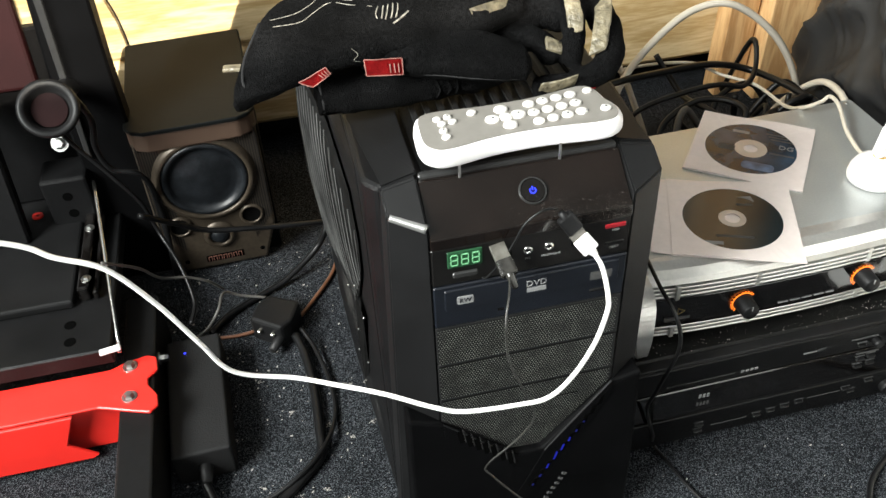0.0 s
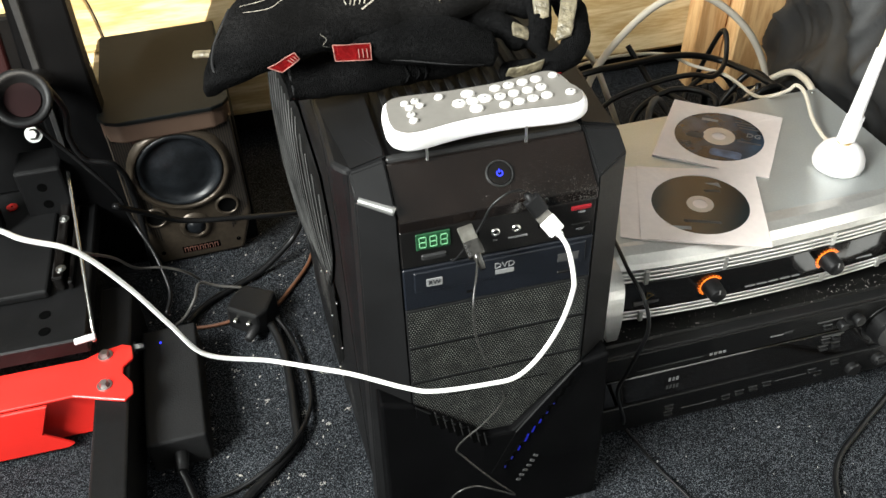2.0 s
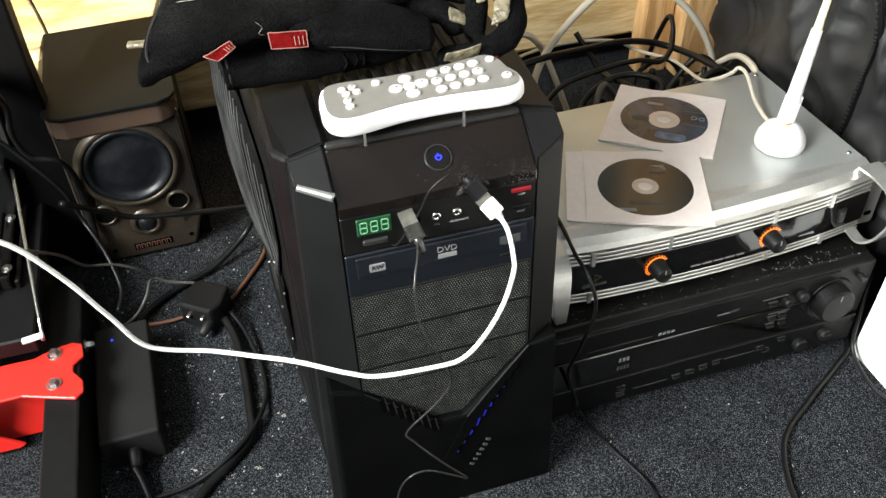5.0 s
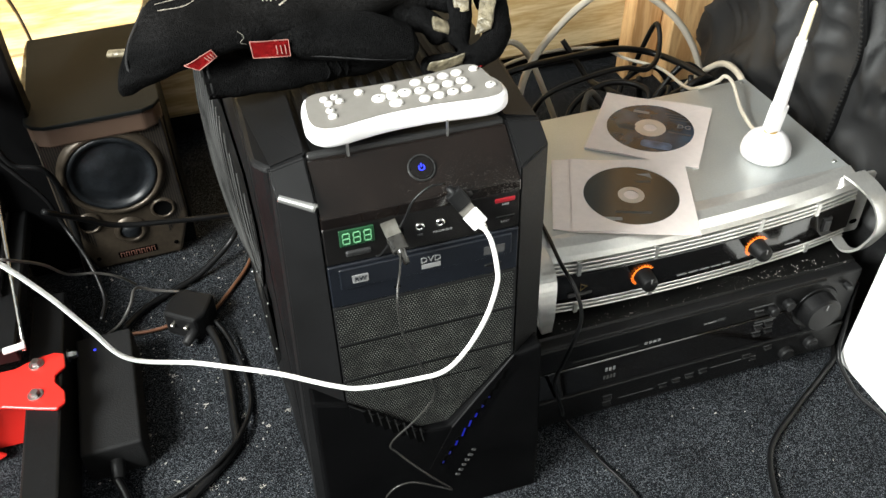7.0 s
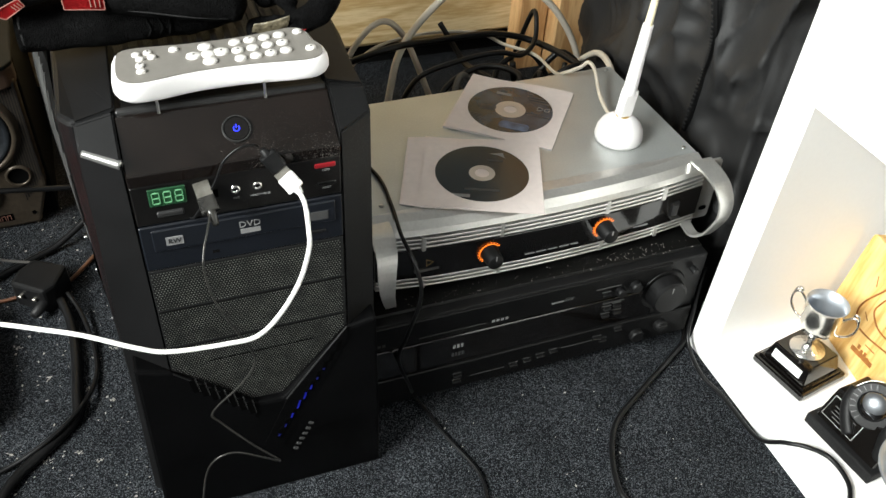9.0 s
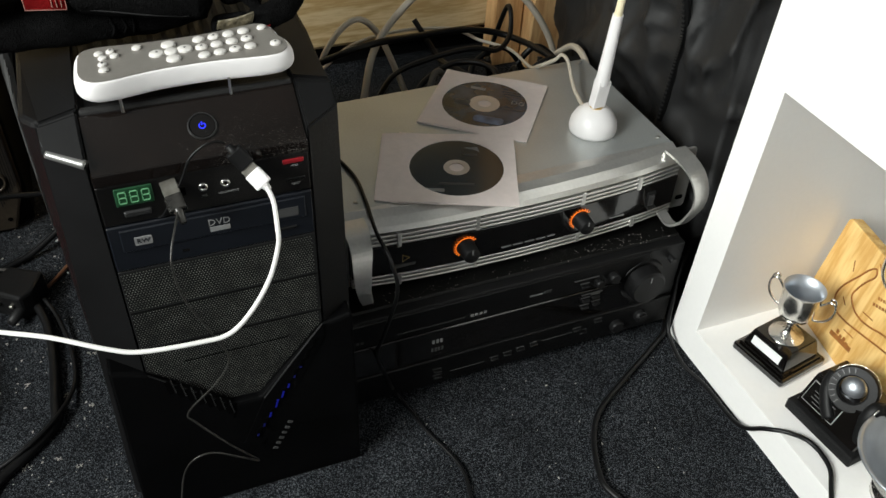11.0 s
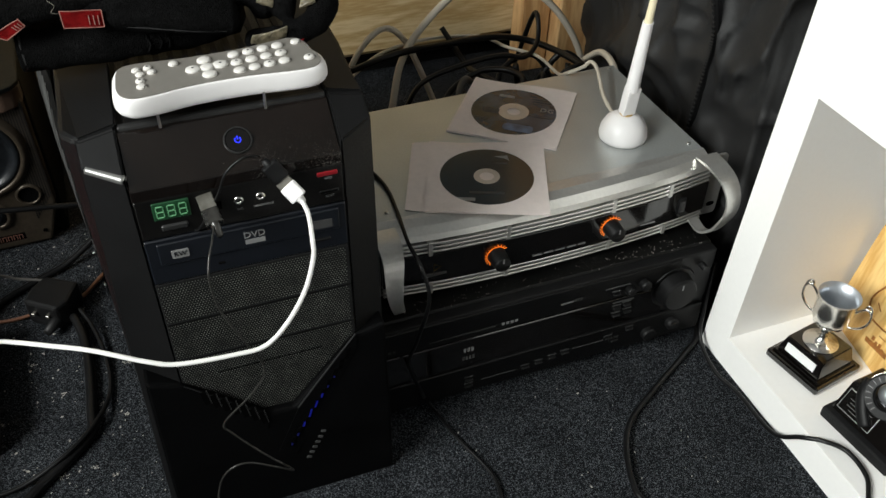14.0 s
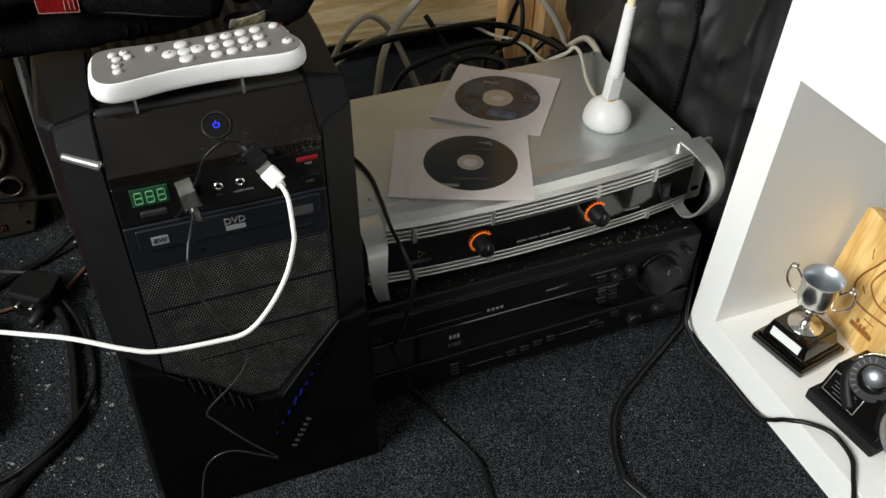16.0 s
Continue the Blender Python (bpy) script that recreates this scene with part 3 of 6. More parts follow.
        if z0:
            out = [(L, z0), (R, z0), (R, z1), (L, z1)]
        else:
            out = [(L, 0.188), (0.060, 0.130), (0.088, 0.128), (R, 0.198), (R, z1), (L, z1)]
        cover = part("mesh_cover", prism(out, 0.0, 0.006, "y", 0.0006), BLACK_MATT, t, "fine steel mesh bay cover")
        b = bmesh.new()
        lo, hi = (z0, z1) if z0 else (0.13, z1)
        step = 0.0023
        rows = int((hi - lo - 0.002) / step)
        for rj in range(rows):
            zc = lo + 0.0016 + rj * step
            for ci in range(int((R - L - 0.002) / step)):
                xc = L + 0.0016 + (ci + 0.5 * (rj % 2)) * step
                if not z0:
                    if zc < 0.188 - (xc - L) * 0.95 + 0.003 or zc < 0.128 + (xc - 0.088) * 1.13 + 0.003:
                        continue
                d = 0.00066
                v = [b.verts.new((xc + a, -0.0004, zc + c)) for a, c in ((-d, 0), (0, -d), (d, 0), (0, d))]
                b.faces.new(v)
        part("mesh_dots", b, MESH_DOT, cover)["kind"] = "stuff"
        if i:
            part("cover_seam", box(L + 0.001, R - 0.001, -0.0008, 0.0, z1 - 0.0012, z1 - 0.0002), MESH_GREY, cover)
    part("mesh_frame", box(0.030, 0.120, -0.0007, 0.0, 0.1905, 0.1915), MESH_GREY, t)
    # V-shaped chin that swells forward to its foot, with vent slots
    def swell(ob):
        for v in ob.data.vertices:
            if v.co.y < 0.02:
                v.co.y -= 0.06 * min(max(0.2 - v.co.z, 0), 0.12)
        return ob
    b = prism([(W0 - 0.006, 0.0), (W1 - 0.001, 0.0), (W1 - 0.001, 0.203), (R, 0.197), (0.088, 0.128), (0.060, 0.130), (L, 0.189), (W0 - 0.002, 0.2)], -0.003, 0.05, "y", 0.003, 2)
    bmesh.ops.bisect_plane(b, geom=b.verts[:] + b.edges[:] + b.faces[:], plane_co=(0, 0, 0.08), plane_no=(0, 0, 1))
    chin = swell(part("chin", b, CHIN_SHADE_BLACK, t))
    # raised rims along both arms of the V, each with a row of slanted slots
    swell(part("vent_strip", prism([(0.1495, 0.200), (0.1495, 0.184), (0.082, 0.066), (0.066, 0.076), (0.090, 0.126)], -0.0040, -0.002, "y"), CHIN_SHADE_BLACK, chin))
    swell(part("vent_strip", prism([(L + 0.001, 0.190), (L + 0.001, 0.174), (0.060, 0.112), (0.064, 0.130)], -0.0040, -0.002, "y"), CHIN_SHADE_BLACK, chin))
    swell(part("rim_edge", tube([(0.1492, -0.0035, 0.1995), (0.119, -0.0035, 0.163), (0.0905, -0.0035, 0.1275)], 0.0009, 3, 6), BLACK_SATIN, chin))
    swell(part("rim_edge", tube([(L + 0.001, -0.0035, 0.1885), (0.030, -0.0035, 0.1600), (0.0605, -0.0035, 0.1300)], 0.0009, 3, 6), BLACK_SATIN, chin))
    for i in range(10):
        f = i / 9
        x, z = 0.140 - 0.060 * f, 0.1800 - 0.094 * f
        slot = swell(part("vent_slot", prism([(-0.0008, -0.0075), (0.0028, -0.0050), (0.0022, 0.0070), (-0.0014, 0.0045)], -0.0046, -0.003, "y", m=pose(x, 0, z, 0, 18, 0)), HOLE, chin))
        if i > 1:
            high = (0.002, 0.003, 0.005, 0.008, 0.010, 0.006, 0.004, 0.003)[i - 2]
            swell(part("slot_glow", box(-0.0006, 0.0012, -0.0049, -0.0042, -0.0045, -0.0045 + high, m=pose(x, 0, z, 0, 18, 0)), SLOT_BLUE if 3 < i < 8 else SLOT_DIM, slot, "dim blue glow in a vent slot"))
    for i in range(7):
        f = i / 6
        x, z = 0.014 + 0.044 * f, 0.1705 - 0.042 * f
        swell(part("vent_slot", prism([(-0.0022, -0.0085), (0.0024, -0.0085), (0.0018, 0.0070), (-0.0026, 0.0070)], -0.0046, -0.003, "y", m=pose(x, 0, z, 0, -8, 0)), HOLE, chin))
        swell(part("slot_rib", box(0.0026, 0.0034, -0.0050, -0.003, -0.0085, 0.0070, m=pose(x, 0, z, 0, -8, 0)), GREY_STRIP, chin))
    b = None
    for i in range(6):
        b = box(-0.0012, 0.0012, -0.0042, -0.0026, -0.0022, 0.0022, bm=b, m=pose(0.0935 + i * 0.0033, 0, 0.056 + i * 0.0064, 0, -60, 0))
    swell(part("badge", b, PRINT_DIM, chin, "small pale maker's badge"))
    for x in (0.0, 0.15):
        for y in (0.06, 0.42):
            part("foot", lathe([(0, 0), (0.013, 0), (0.015, 0.013), (0, 0.013)], 16, pose(x, y, 0)), BLACK_MATT, t)
    return t


tower()


# ---- remote control lying on the tower ----
def remote():
    r = empty("remote_control", pose(0.0755, 0.0535, 0.4225, 0, 0, 1.2), "white remote control with pale grey face", "remote control")
    def outline(k, g=0.0):
        top = [(-0.072, 0.012), (-0.068, 0.0215), (-0.055, 0.0245), (-0.02, 0.0215), (0.02, 0.0215), (0.05, 0.0255), (0.062, 0.0265), (0.070, 0.022), (0.0725, 0.012), (0.0735, 0.004),
               (0.0775, -0.006), (0.077, -0.017), (0.070, -0.0245), (0.055, -0.0255), (0.02, -0.0215), (-0.02, -0.0215), (-0.055, -0.0265), (-0.068, -0.0235), (-0.0735, -0.012)]
        return [(x * k, y * k - g) for x, y in top]
    def smooth_line(k):
        pts = outline(k)
        line = glide([(x, y, 0) for x, y in pts + pts[:1]], 5)[:-1]
        return [(float(q[0]), float(q[1])) for q in line]
    b = bmesh.new()
    levels = ((0.90, 0.0056), (0.955, 0.0064), (0.985, 0.0082), (1.0, 0.0105), (1.0, 0.0145), (0.992, 0.0178), (0.975, 0.0203), (0.952, 0.0215))
    rings = [[b.verts.new((x, y, z)) for x, y in smooth_line(k)] for k, z in levels]
    for p, q in zip(rings, rings[1:]):
        for k in range(len(p)):
            b.faces.new((p[k], p[(k + 1) % len(p)], q[(k + 1) % len(p)], q[k]))
    b.faces.new(rings[0][::-1]), b.faces.new(rings[-1])
    part("body", b, WHITE_PLASTIC, r, smooth=True)
    part("face", prism(smooth_line(0.948), 0.018, 0.0222, "z"), GREY_FACE, r, "warm grey face plate")
    keys = [(-0.054, 0.012, 0.003), (-0.046, 0.013, 0.003), (-0.052, 0.005, 0.003), (-0.044, 0.006, 0.003), (-0.053, -0.004, 0.003), (-0.053, -0.012, 0.0032),
            (-0.028, 0.013, 0.0034), (-0.016, 0.0, 0.0052), (-0.0065, 0.011, 0.005), (-0.006, 0.0, 0.0048), (0.0035, 0.001, 0.0054), (-0.006, -0.0105, 0.005),
            (0.015, 0.012, 0.0042), (0.026, 0.013, 0.0042), (0.037, 0.014, 0.0042), (0.048, 0.015, 0.0042), (0.015, 0.0, 0.0042), (0.026, 0.001, 0.0042), (0.037, 0.002, 0.0042),
            (0.048, 0.003, 0.0042), (0.015, -0.012, 0.0042), (0.026, -0.011, 0.0042), (0.037, -0.010, 0.0042), (0.048, -0.009, 0.0042), (0.062, 0.0165, 0.0034), (0.066, -0.010, 0.0038)]
    for i, (x, y, d) in enumerate(keys):
        key = part("button", lathe([(0, 0.0242), (d * 0.72, 0.0241), (d * 0.92, 0.0235), (d, 0.0215), (0, 0.0215)], 16, pose(x, y, 0) @ Matrix.Diagonal((1.1, 0.98, 1.0, 1.0))), KEY_WHITE, r, smooth=True)
        if i % 3 == 1:
            part("button_mark", box(x - 0.0008, x + 0.0008, y - 0.0006, y + 0.0006, 0.0240, 0.0244), BLACK_SATIN, key)
    part("red_mark", box(0.0665, 0.0695, 0.0185, 0.0192, 0.0219, 0.0224), RED_TAG, r)
    for x in (-0.047, 0.028):
        part("peg", lathe([(0, -0.006), (0.0010, -0.006), (0.0010, 0.008), (0, 0.008)], 10, pose(x, -0.0215, 0)), STEEL, r)
    return r


remote()


# ---- power amplifier ----
def amplifier():
    a = empty("power_amplifier", pose(0.388, 0.062, 0.138, 0, 0, 1.2), "silver rack power amplifier with orange-lit knobs", "amplifier")
    hw = 0.187
    front = [(-hw, 0.026), (-hw * 0.6, 0.017), (0, 0.013), (hw * 0.6, 0.017), (hw, 0.026)]
    part("top_cover", prism([(-hw, 0.046), (hw, 0.046), (hw, 0.243), (-hw, 0.243)], 0.004, 0.088, "z", 0.0015), SILVER, a)
    for x in (-0.17, 0.176):
        for y in (0.235, 0.06):
            part("screw", lathe([(0, 0.0895), (0.002, 0.0892), (0.0025, 0.088), (0, 0.088)], 10, pose(x, y, 0)), STEEL, a, smooth=True)
    # curved front: rounded brow, slats, black window band
    def curved(z0, z1, grow=0.0, back=0.048, r=0.001):
        out = [(float(q[0]), float(q[1]) - grow) for q in glide([(u, v, 0) for u, v in front], 6)]
        return prism(out + [(hw, back), (-hw, back)], z0, z1, "z", r)
    part("front_core", curved(0.004, 0.080, -0.006), BLACK_MATT, a)
    b = bmesh.new()
    line = [(float(q[0]), float(q[1])) for q in glide([(u, v, 0) for u, v in front], 6)]
    brow = [(0.030, 0.0882), (0.022, 0.0880), (0.012, 0.0850), (0.004, 0.0795), (0.001, 0.0745), (0.004, 0.0735), (0.030, 0.0735)]
    rings = [[b.verts.new((x, (y + d) if d < 0.025 else 0.048, zz)) for d, zz in brow] for x, y in line]
    for p, q in zip(rings, rings[1:]):
        for k in range(len(brow)):
            b.faces.new((p[k], q[k], q[(k + 1) % len(brow)], p[(k + 1) % len(brow)]))
    b.faces.new(rings[0]), b.faces.new(rings[-1][::-1])
    part("brow", b, SILVER_EDGE, a, smooth=False)
    for zz in (0.0685, 0.0635, 0.0585):
        part("slat", curved(zz, zz + 0.0026, 0.0, 0.032, 0.0006), SILVER_EDGE, a)
    for zz in (0.0075, 0.0125, 0.0175):
        part("slat", curved(zz, zz + 0.0024, 0.0, 0.032, 0.0006), SILVER_EDGE, a)
    for x in (-0.140, -0.058, 0.062, 0.132):
        y = 0.0195 - 0.006 * math.cos(x / hw * 1.5)
        part("upright", box(x - 0.002, x + 0.002, y, y + 0.008, 0.0575, 0.074), SILVER_EDGE, a)
        part("upright", box(x - 0.002, x + 0.002, y, y + 0.008, 0.0075, 0.0195), SILVER_EDGE, a)
    win = part("front_window", curved(0.0205, 0.0575, 0.0004, 0.030, 0.0004), BLACK_GLOSS, a, "glossy black front panel")
    for x in (-0.071, 0.060):
        y = 0.0195 - 0.006 * math.cos(x / hw * 1.5)
        k = part("knob", lathe([(0, 0.018), (0.0075, 0.018), (0.0085, 0.0165), (0.0095, 0.002), (0.010, 0.0)], 28, pose(x, y - 0.001, 0.041, 90)), BLACK_SATIN, a, smooth=True)
        part("knob_pointer", box(x - 0.0006, x + 0.0006, y - 0.0195, y - 0.0185, 0.044, 0.049), PRINT_GREY, k)
        ring = lathe([(0.0104, 0), (0.0104, 0.0008), (0.0109, 0.0008), (0.0109, 0)], 30, pose(x, y - 0.0012, 0.041, 90), None, 35, 235)
        for i in range(13):
            ang = radians(35 + i * 200 / 12)
            ring = box(-0.00016, 0.00016, 0.0115, 0.0130, 0, 0.0008, bm=ring, m=pose(x, y - 0.0012, 0.041, 90) @ Matrix.Rotation(ang - math.pi / 2, 4, "Z"))
        part("light_ring", ring, LED_ORANGE, k, "glowing orange light ring")
    b = None
    for i in range(28):
        if i % 6 != 5:
            b = box(-0.030 + i * 0.0022, -0.0284 + i * 0.0022, 0.0115, 0.0135, 0.0275, 0.0284, bm=b)
    part("lettering_bars", b, PRINT_GREY, win)
    part("lettering_bar", box(0.100, 0.118, 0.0155, 0.018, 0.028, 0.0292), PRINT_GREY, win)
    lg = part("maker_badge", lathe([(0.0045, 0), (0.0045, 0.0008), (0.0052, 0.0008), (0.0052, 0)], 3, pose(-0.134, 0.0185, 0.040, 90)), BRASS, win, "dull brass maker's emblem")
    part("badge_bar", box(-0.149, -0.119, 0.0175, 0.020, 0.0295, 0.033), PRINT_DIM, lg)
    sw = part("power_switch", box(0.146, 0.158, 0.019, 0.029, 0.028, 0.048, 0.002, 2), BLACK_SATIN, a)
    part("switch_rocker", box(0.1485, 0.1555, 0.0165, 0.021, 0.031, 0.045, 0.0015, 2), GREY_STRIP, sw)
    # rack ears and strap handles
    for s in (-1, 1):
        part("rack_ear", prism(rounded(0.030, 0.080, 0.004, 4, s * (hw + 0.010), 0.044), 0.034, 0.037, "y"), SILVER_EDGE, a)
        for zz in (0.018, 0.072):
            part("ear_hole", prism(rounded(0.010, 0.006, 0.0029, 4, s * (hw + 0.016), zz), 0.0335, 0.0345, "y"), HOLE, a)
        path = [(s * (hw - 0.004), 0.036, 0.0865), (s * (hw - 0.004), 0.014, 0.0865), (s * (hw - 0.002), -0.004, 0.080), (s * (hw + 0.001), -0.014, 0.064), (s * (hw + 0.001), -0.016, 0.046), (s * (hw - 0.002), -0.011, 0.028), (s * (hw - 0.006), -0.004, 0.014), (s * (hw - 0.010), 0.008, 0.006), (s * (hw - 0.011), 0.026, 0.010)]
        b = bmesh.new()
        line3 = glide(path, 5)
        rings = []
        for i, q in enumerate(line3):
            c, d0 = line3[min(i + 1, len(line3) - 1)], line3[max(i - 1, 0)]
            d = Vector(c) - Vector(d0)
            nrm = Vector((0, d.z, -d.y)).normalized()
            f = i / (len(line3) - 1)
            w = 0.0130 - 0.0078 * min(1.0, f / 0.7) + 0.0012 * max(0.0, (f - 0.75) / 0.25)
            rings.append([b.verts.new(Vector(q) + Vector((u * w, 0, 0)) + nrm * v * 0.0013) for u, v in ((-1, -1), (1, -1), (1, 1), (-1, 1))])
        for p, q in zip(rings, rings[1:]):
            for k in range(4):
                b.faces.new((p[k], p[(k + 1) % 4], q[(k + 1) % 4], q[k]))
        b.faces.new(rings[0]), b.faces.new(rings[-1][::-1])
        part("strap_handle", b, SILVER_EDGE, a, "curved silver strap handle", False)
    return a


amplifier()


# ---- receiver under the amplifier ----
def receiver():
    r = empty("audio_receiver", pose(0.365, 0.048, 0, 0, 0, 0.5), "dusty black audio receiver standing on the carpet", "receiver")
    hw = 0.2085
    part("case", box(-hw, hw, 0.012, 0.32, 0.014, 0.1365, 0.002), DUSTY_BLACK, r, "dust-covered black lid and case")
    part("front_panel", box(-hw, hw, 0.0, 0.014, 0.014, 0.134, 0.002, 2), BLACK_SATIN, r)
    part("upper_band", box(-hw + 0.002, hw - 0.045, -0.002, 0.002, 0.101, 0.132, 0.001), BLACK_PLASTIC, r)
    part("display_band", box(-hw + 0.002, hw - 0.060, -0.0024, 0.002, 0.058, 0.0985, 0.001), BLACK_GLOSS, r)
    part("lower_band", box(-hw + 0.002, hw - 0.002, -0.003, 0.002, 0.016, 0.054, 0.001), BLACK_PLASTIC, r)
    part("ridge", box(-hw, hw - 0.004, -0.0045, 0.0, 0.0545, 0.0568, 0.0008), BLACK_SATIN, r)
    k = part("volume_knob", lathe([(0, 0.019), (0.019, 0.019), (0.0215, 0.0165), (0.0225, 0.0)], 40, pose(0.158, 0, 0.094, 90)), BLACK_SATIN, r, smooth=False)
    part("knob_collar", lathe([(0.0225, 0), (0.0225, 0.003), (0.027, 0.003), (0.0285, 0)], 40, pose(0.158, 0, 0.094, 90)), BLACK_PLASTIC, k)
    part("knob_mark", box(0.1575, 0.1585, -0.0198, -0.0188, 0.104, 0.111), PRINT_GREY, k)
    for x, z, d in ((0.118, 0.113, 0.0065), (0.100, 0.110, 0.0055), (0.136, 0.031, 0.0085), (0.166, 0.038, 0.008), (0.190, 0.118, 0.004)):
        part("small_knob", lathe([(0, 0.008), (d * 0.85, 0.008), (d, 0.006), (d, 0)], 20, pose(x, -0.002, z, 90)), BLACK_SATIN, r, smooth=False)
    part("standby_button", box(0.160, 0.172, -0.012, -0.002, 0.034, 0.042, 0.001), BLACK_SATIN, r)
    for x, z in ((0.084, 0.108), (0.088, 0.086), (0.100, 0.088), (0.088, 0.075), (0.102, 0.077), (0.084, 0.040), (0.092, 0.034), (0.030, 0.036), (0.014, 0.034), (-0.002, 0.032), (-0.018, 0.030), (-0.085, 0.026), (-0.085, 0.036), (0.110, 0.046)):
        bt = part("button", box(x - 0.0045, x + 0.0045, -0.0062, -0.002, z - 0.0016, z + 0.0016, 0.0008), BLACK_SATIN, r)
        part("button_caption", box(x - 0.006, x + 0.005, -0.0036, -0.0022, z + 0.0036, z + 0.0044), PRINT_DIM, bt)
    for x0, x1, z in ((0.040, 0.078, 0.038), (-0.070, -0.030, 0.030), (0.082, 0.108, 0.094), (0.070, 0.100, 0.118)):
        part("caption_bar", box(x0, x1, -0.0036, -0.0022, z, z + 0.0007), PRINT_DIM, r)
    def lettering_row(name, x0, x1, z0, z1, y, n, mat):
        """Writing too small to read: a row of short upright bars."""
        b, w = None, (x1 - x0) / n
        for k in range(n):
            b = box(x0 + k * w, x0 + (k + 0.62) * w, y - 0.0003, y + 0.001, z0, z1, bm=b)
        part(name, b, mat, r)
    lettering_row("lettering_bars", -0.130, -0.056, 0.1065, 0.1080, -0.0021, 26, PRINT_DIM)
    lettering_row("logo_bars", -0.050, -0.030, 0.1058, 0.1092, -0.0021, 4, PRINT_GREY)
    lettering_row("logo_bars", 0.018, 0.033, 0.1120, 0.1140, -0.0021, 7, PRINT_GREY)
    lettering_row("logo_bars", 0.034, 0.044, 0.1120, 0.1160, -0.0021, 3, PRINT_DIM)
    lettering_row("maker_badge", -0.198, -0.164, 0.1065, 0.1100, -0.0021, 7, PRINT_DIM)
    lettering_row("logo_box", -0.092, -0.079, 0.0800, 0.0855, -0.0025, 3, PRINT_GREY)
    lettering_row("logo_box", -0.093, -0.078, 0.0680, 0.0735, -0.0025, 4, PRINT_DIM)
    for x in (-0.172, 0.172):
        for y in (0.03, 0.28):
            f = part("foot", lathe([(0, 0), (0.018, 0), (0.020, 0.004), (0.020, 0.0145), (0, 0.0145)], 24, pose(x, y, 0)), BLACK_SATIN, r, smooth=False)
            part("foot_ring", lathe([(0.0202, 0.003), (0.0205, 0.0045), (0.0202, 0.006)], 24, pose(x, y, 0)), BRASS, f)
    return r


receiver()


# ---- discs in paper sleeves ----
def sleeve(name, cx, cy, z, turn, disc_mat, label, flap):
    s = empty(name, pose(cx, cy, z, 0, 0, turn), label, "disc sleeve")
    h, r = 0.0615, 0.0485
    sq, ci = [], []
    n = 64
    for k in range(n):
        a = 2 * math.pi * k / n
        c, d = math.cos(a), math.sin(a)
        f = h / max(abs(c), abs(d))
        sq.append((c * f, d * f))
        ci.append((c * r, d * r))
    b = bmesh.new()
    top = 0.0016
    vo = [b.verts.new((x, y, top + 0.0012 * math.sin(3 * x / h) * (y / h))) for x, y in sq]
    vi = [b.verts.new((x, y, top)) for x, y in ci]
    vb = [b.verts.new((x, y, 0.0)) for x, y in sq]
    vj = [b.verts.new((x, y, top - 0.0004)) for x, y in ci]
    for k in range(n):
        m2 = (k + 1) % n
        b.faces.new((vo[k], vo[m2], vi[m2], vi[k]))
        b.faces.new((vb[k], vb[m2], vo[m2], vo[k]))
        b.faces.new((vi[k], vi[m2], vj[m2], vj[k]))
    b.faces.new(vb[::-1])
    part("paper_envelope", b, PAPER, s, "pale pinkish paper with a round window")
    if flap:
        part("flap", prism([(-h + 0.001, -h + 0.0005), (-h + 0.001, h - 0.001), (-h - 0.0185, h - 0.003), (-h - 0.0195, -h + 0.003)], 0.0002, 0.0009, "z"), PAPER, s)
    rh = 0.0135 if flap else 0.0175
    d = part("disc", lathe([(rh - 0.0004, 0.0006), (rh - 0.0004, 0.0011), (0.0535, 0.0011), (0.0535, 0.0006)], 64), disc_mat, s, "printed disc")
    part("hub", lathe([(0.0075, 0.0008), (0.0075, 0.0013), (0.0125, 0.0014), (0.0130, 0.0012), (rh, 0.0012), (rh, 0.0008)], 48), DISC_HUB if not flap else DISC_HUB, d, "clear plastic hub")
    return s, d


s1, d1 = sleeve("disc_sleeve", 0.4075, 0.246, 0.2265, -37.0, DISC_BLUE, "paper sleeve with a dark blue printed disc", False)
part("print_box", box(-0.034, -0.016, -0.010, 0.000, 0.0011, 0.00125, m=pose(0, 0, 0, 0, 0, 0)), PRINT_DIM, d1)
words("DG", 0.011, pose(0.036, 0.012, 0.0013, 0, 0, 0), PRINT_GREY, d1)
for i in range(3):
    part("print_bar", box(0.018 - i * 0.003, 0.040 - i * 0.004, 0.024 + i * 0.005, 0.0265 + i * 0.005, 0.0011, 0.00125), PRINT_DIM, d1)
part("print_bar", box(0.020, 0.046, -0.004, -0.001, 0.0011, 0.00125), PRINT_DIM, d1)
for i in range(5):
    part("print_bar", box(-0.044 + i * 0.002, -0.026, -0.022 - i * 0.003, -0.0212 - i * 0.003, 0.0011, 0.00125), PRINT_DIM, d1)
part("print_patch", prism(rounded(0.034, 0.014, 0.005, 4, 0.012, -0.032), 0.0011, 0.00125, "z"), PRINT_BLUE, d1, "pale blue printed cloud")
part("print_bar", box(-0.024, -0.006, 0.028, 0.033, 0.0011, 0.00125), PRINT_GREY, d1)
s2, d2 = sleeve("disc_sleeve", 0.331, 0.140, 0.2268, -21.5, DISC_TEAL_REFLECTION, "paper sleeve with a plain black disc, flap open", True)
part("print_bar", box(-0.018, 0.018, -0.030, -0.0265, 0.0011, 0.00125), PRINT_DIM, d2)
part("print_box", box(-0.030, -0.012, -0.042, -0.037, 0.0011, 0.00125), PRINT_GREY, d2)
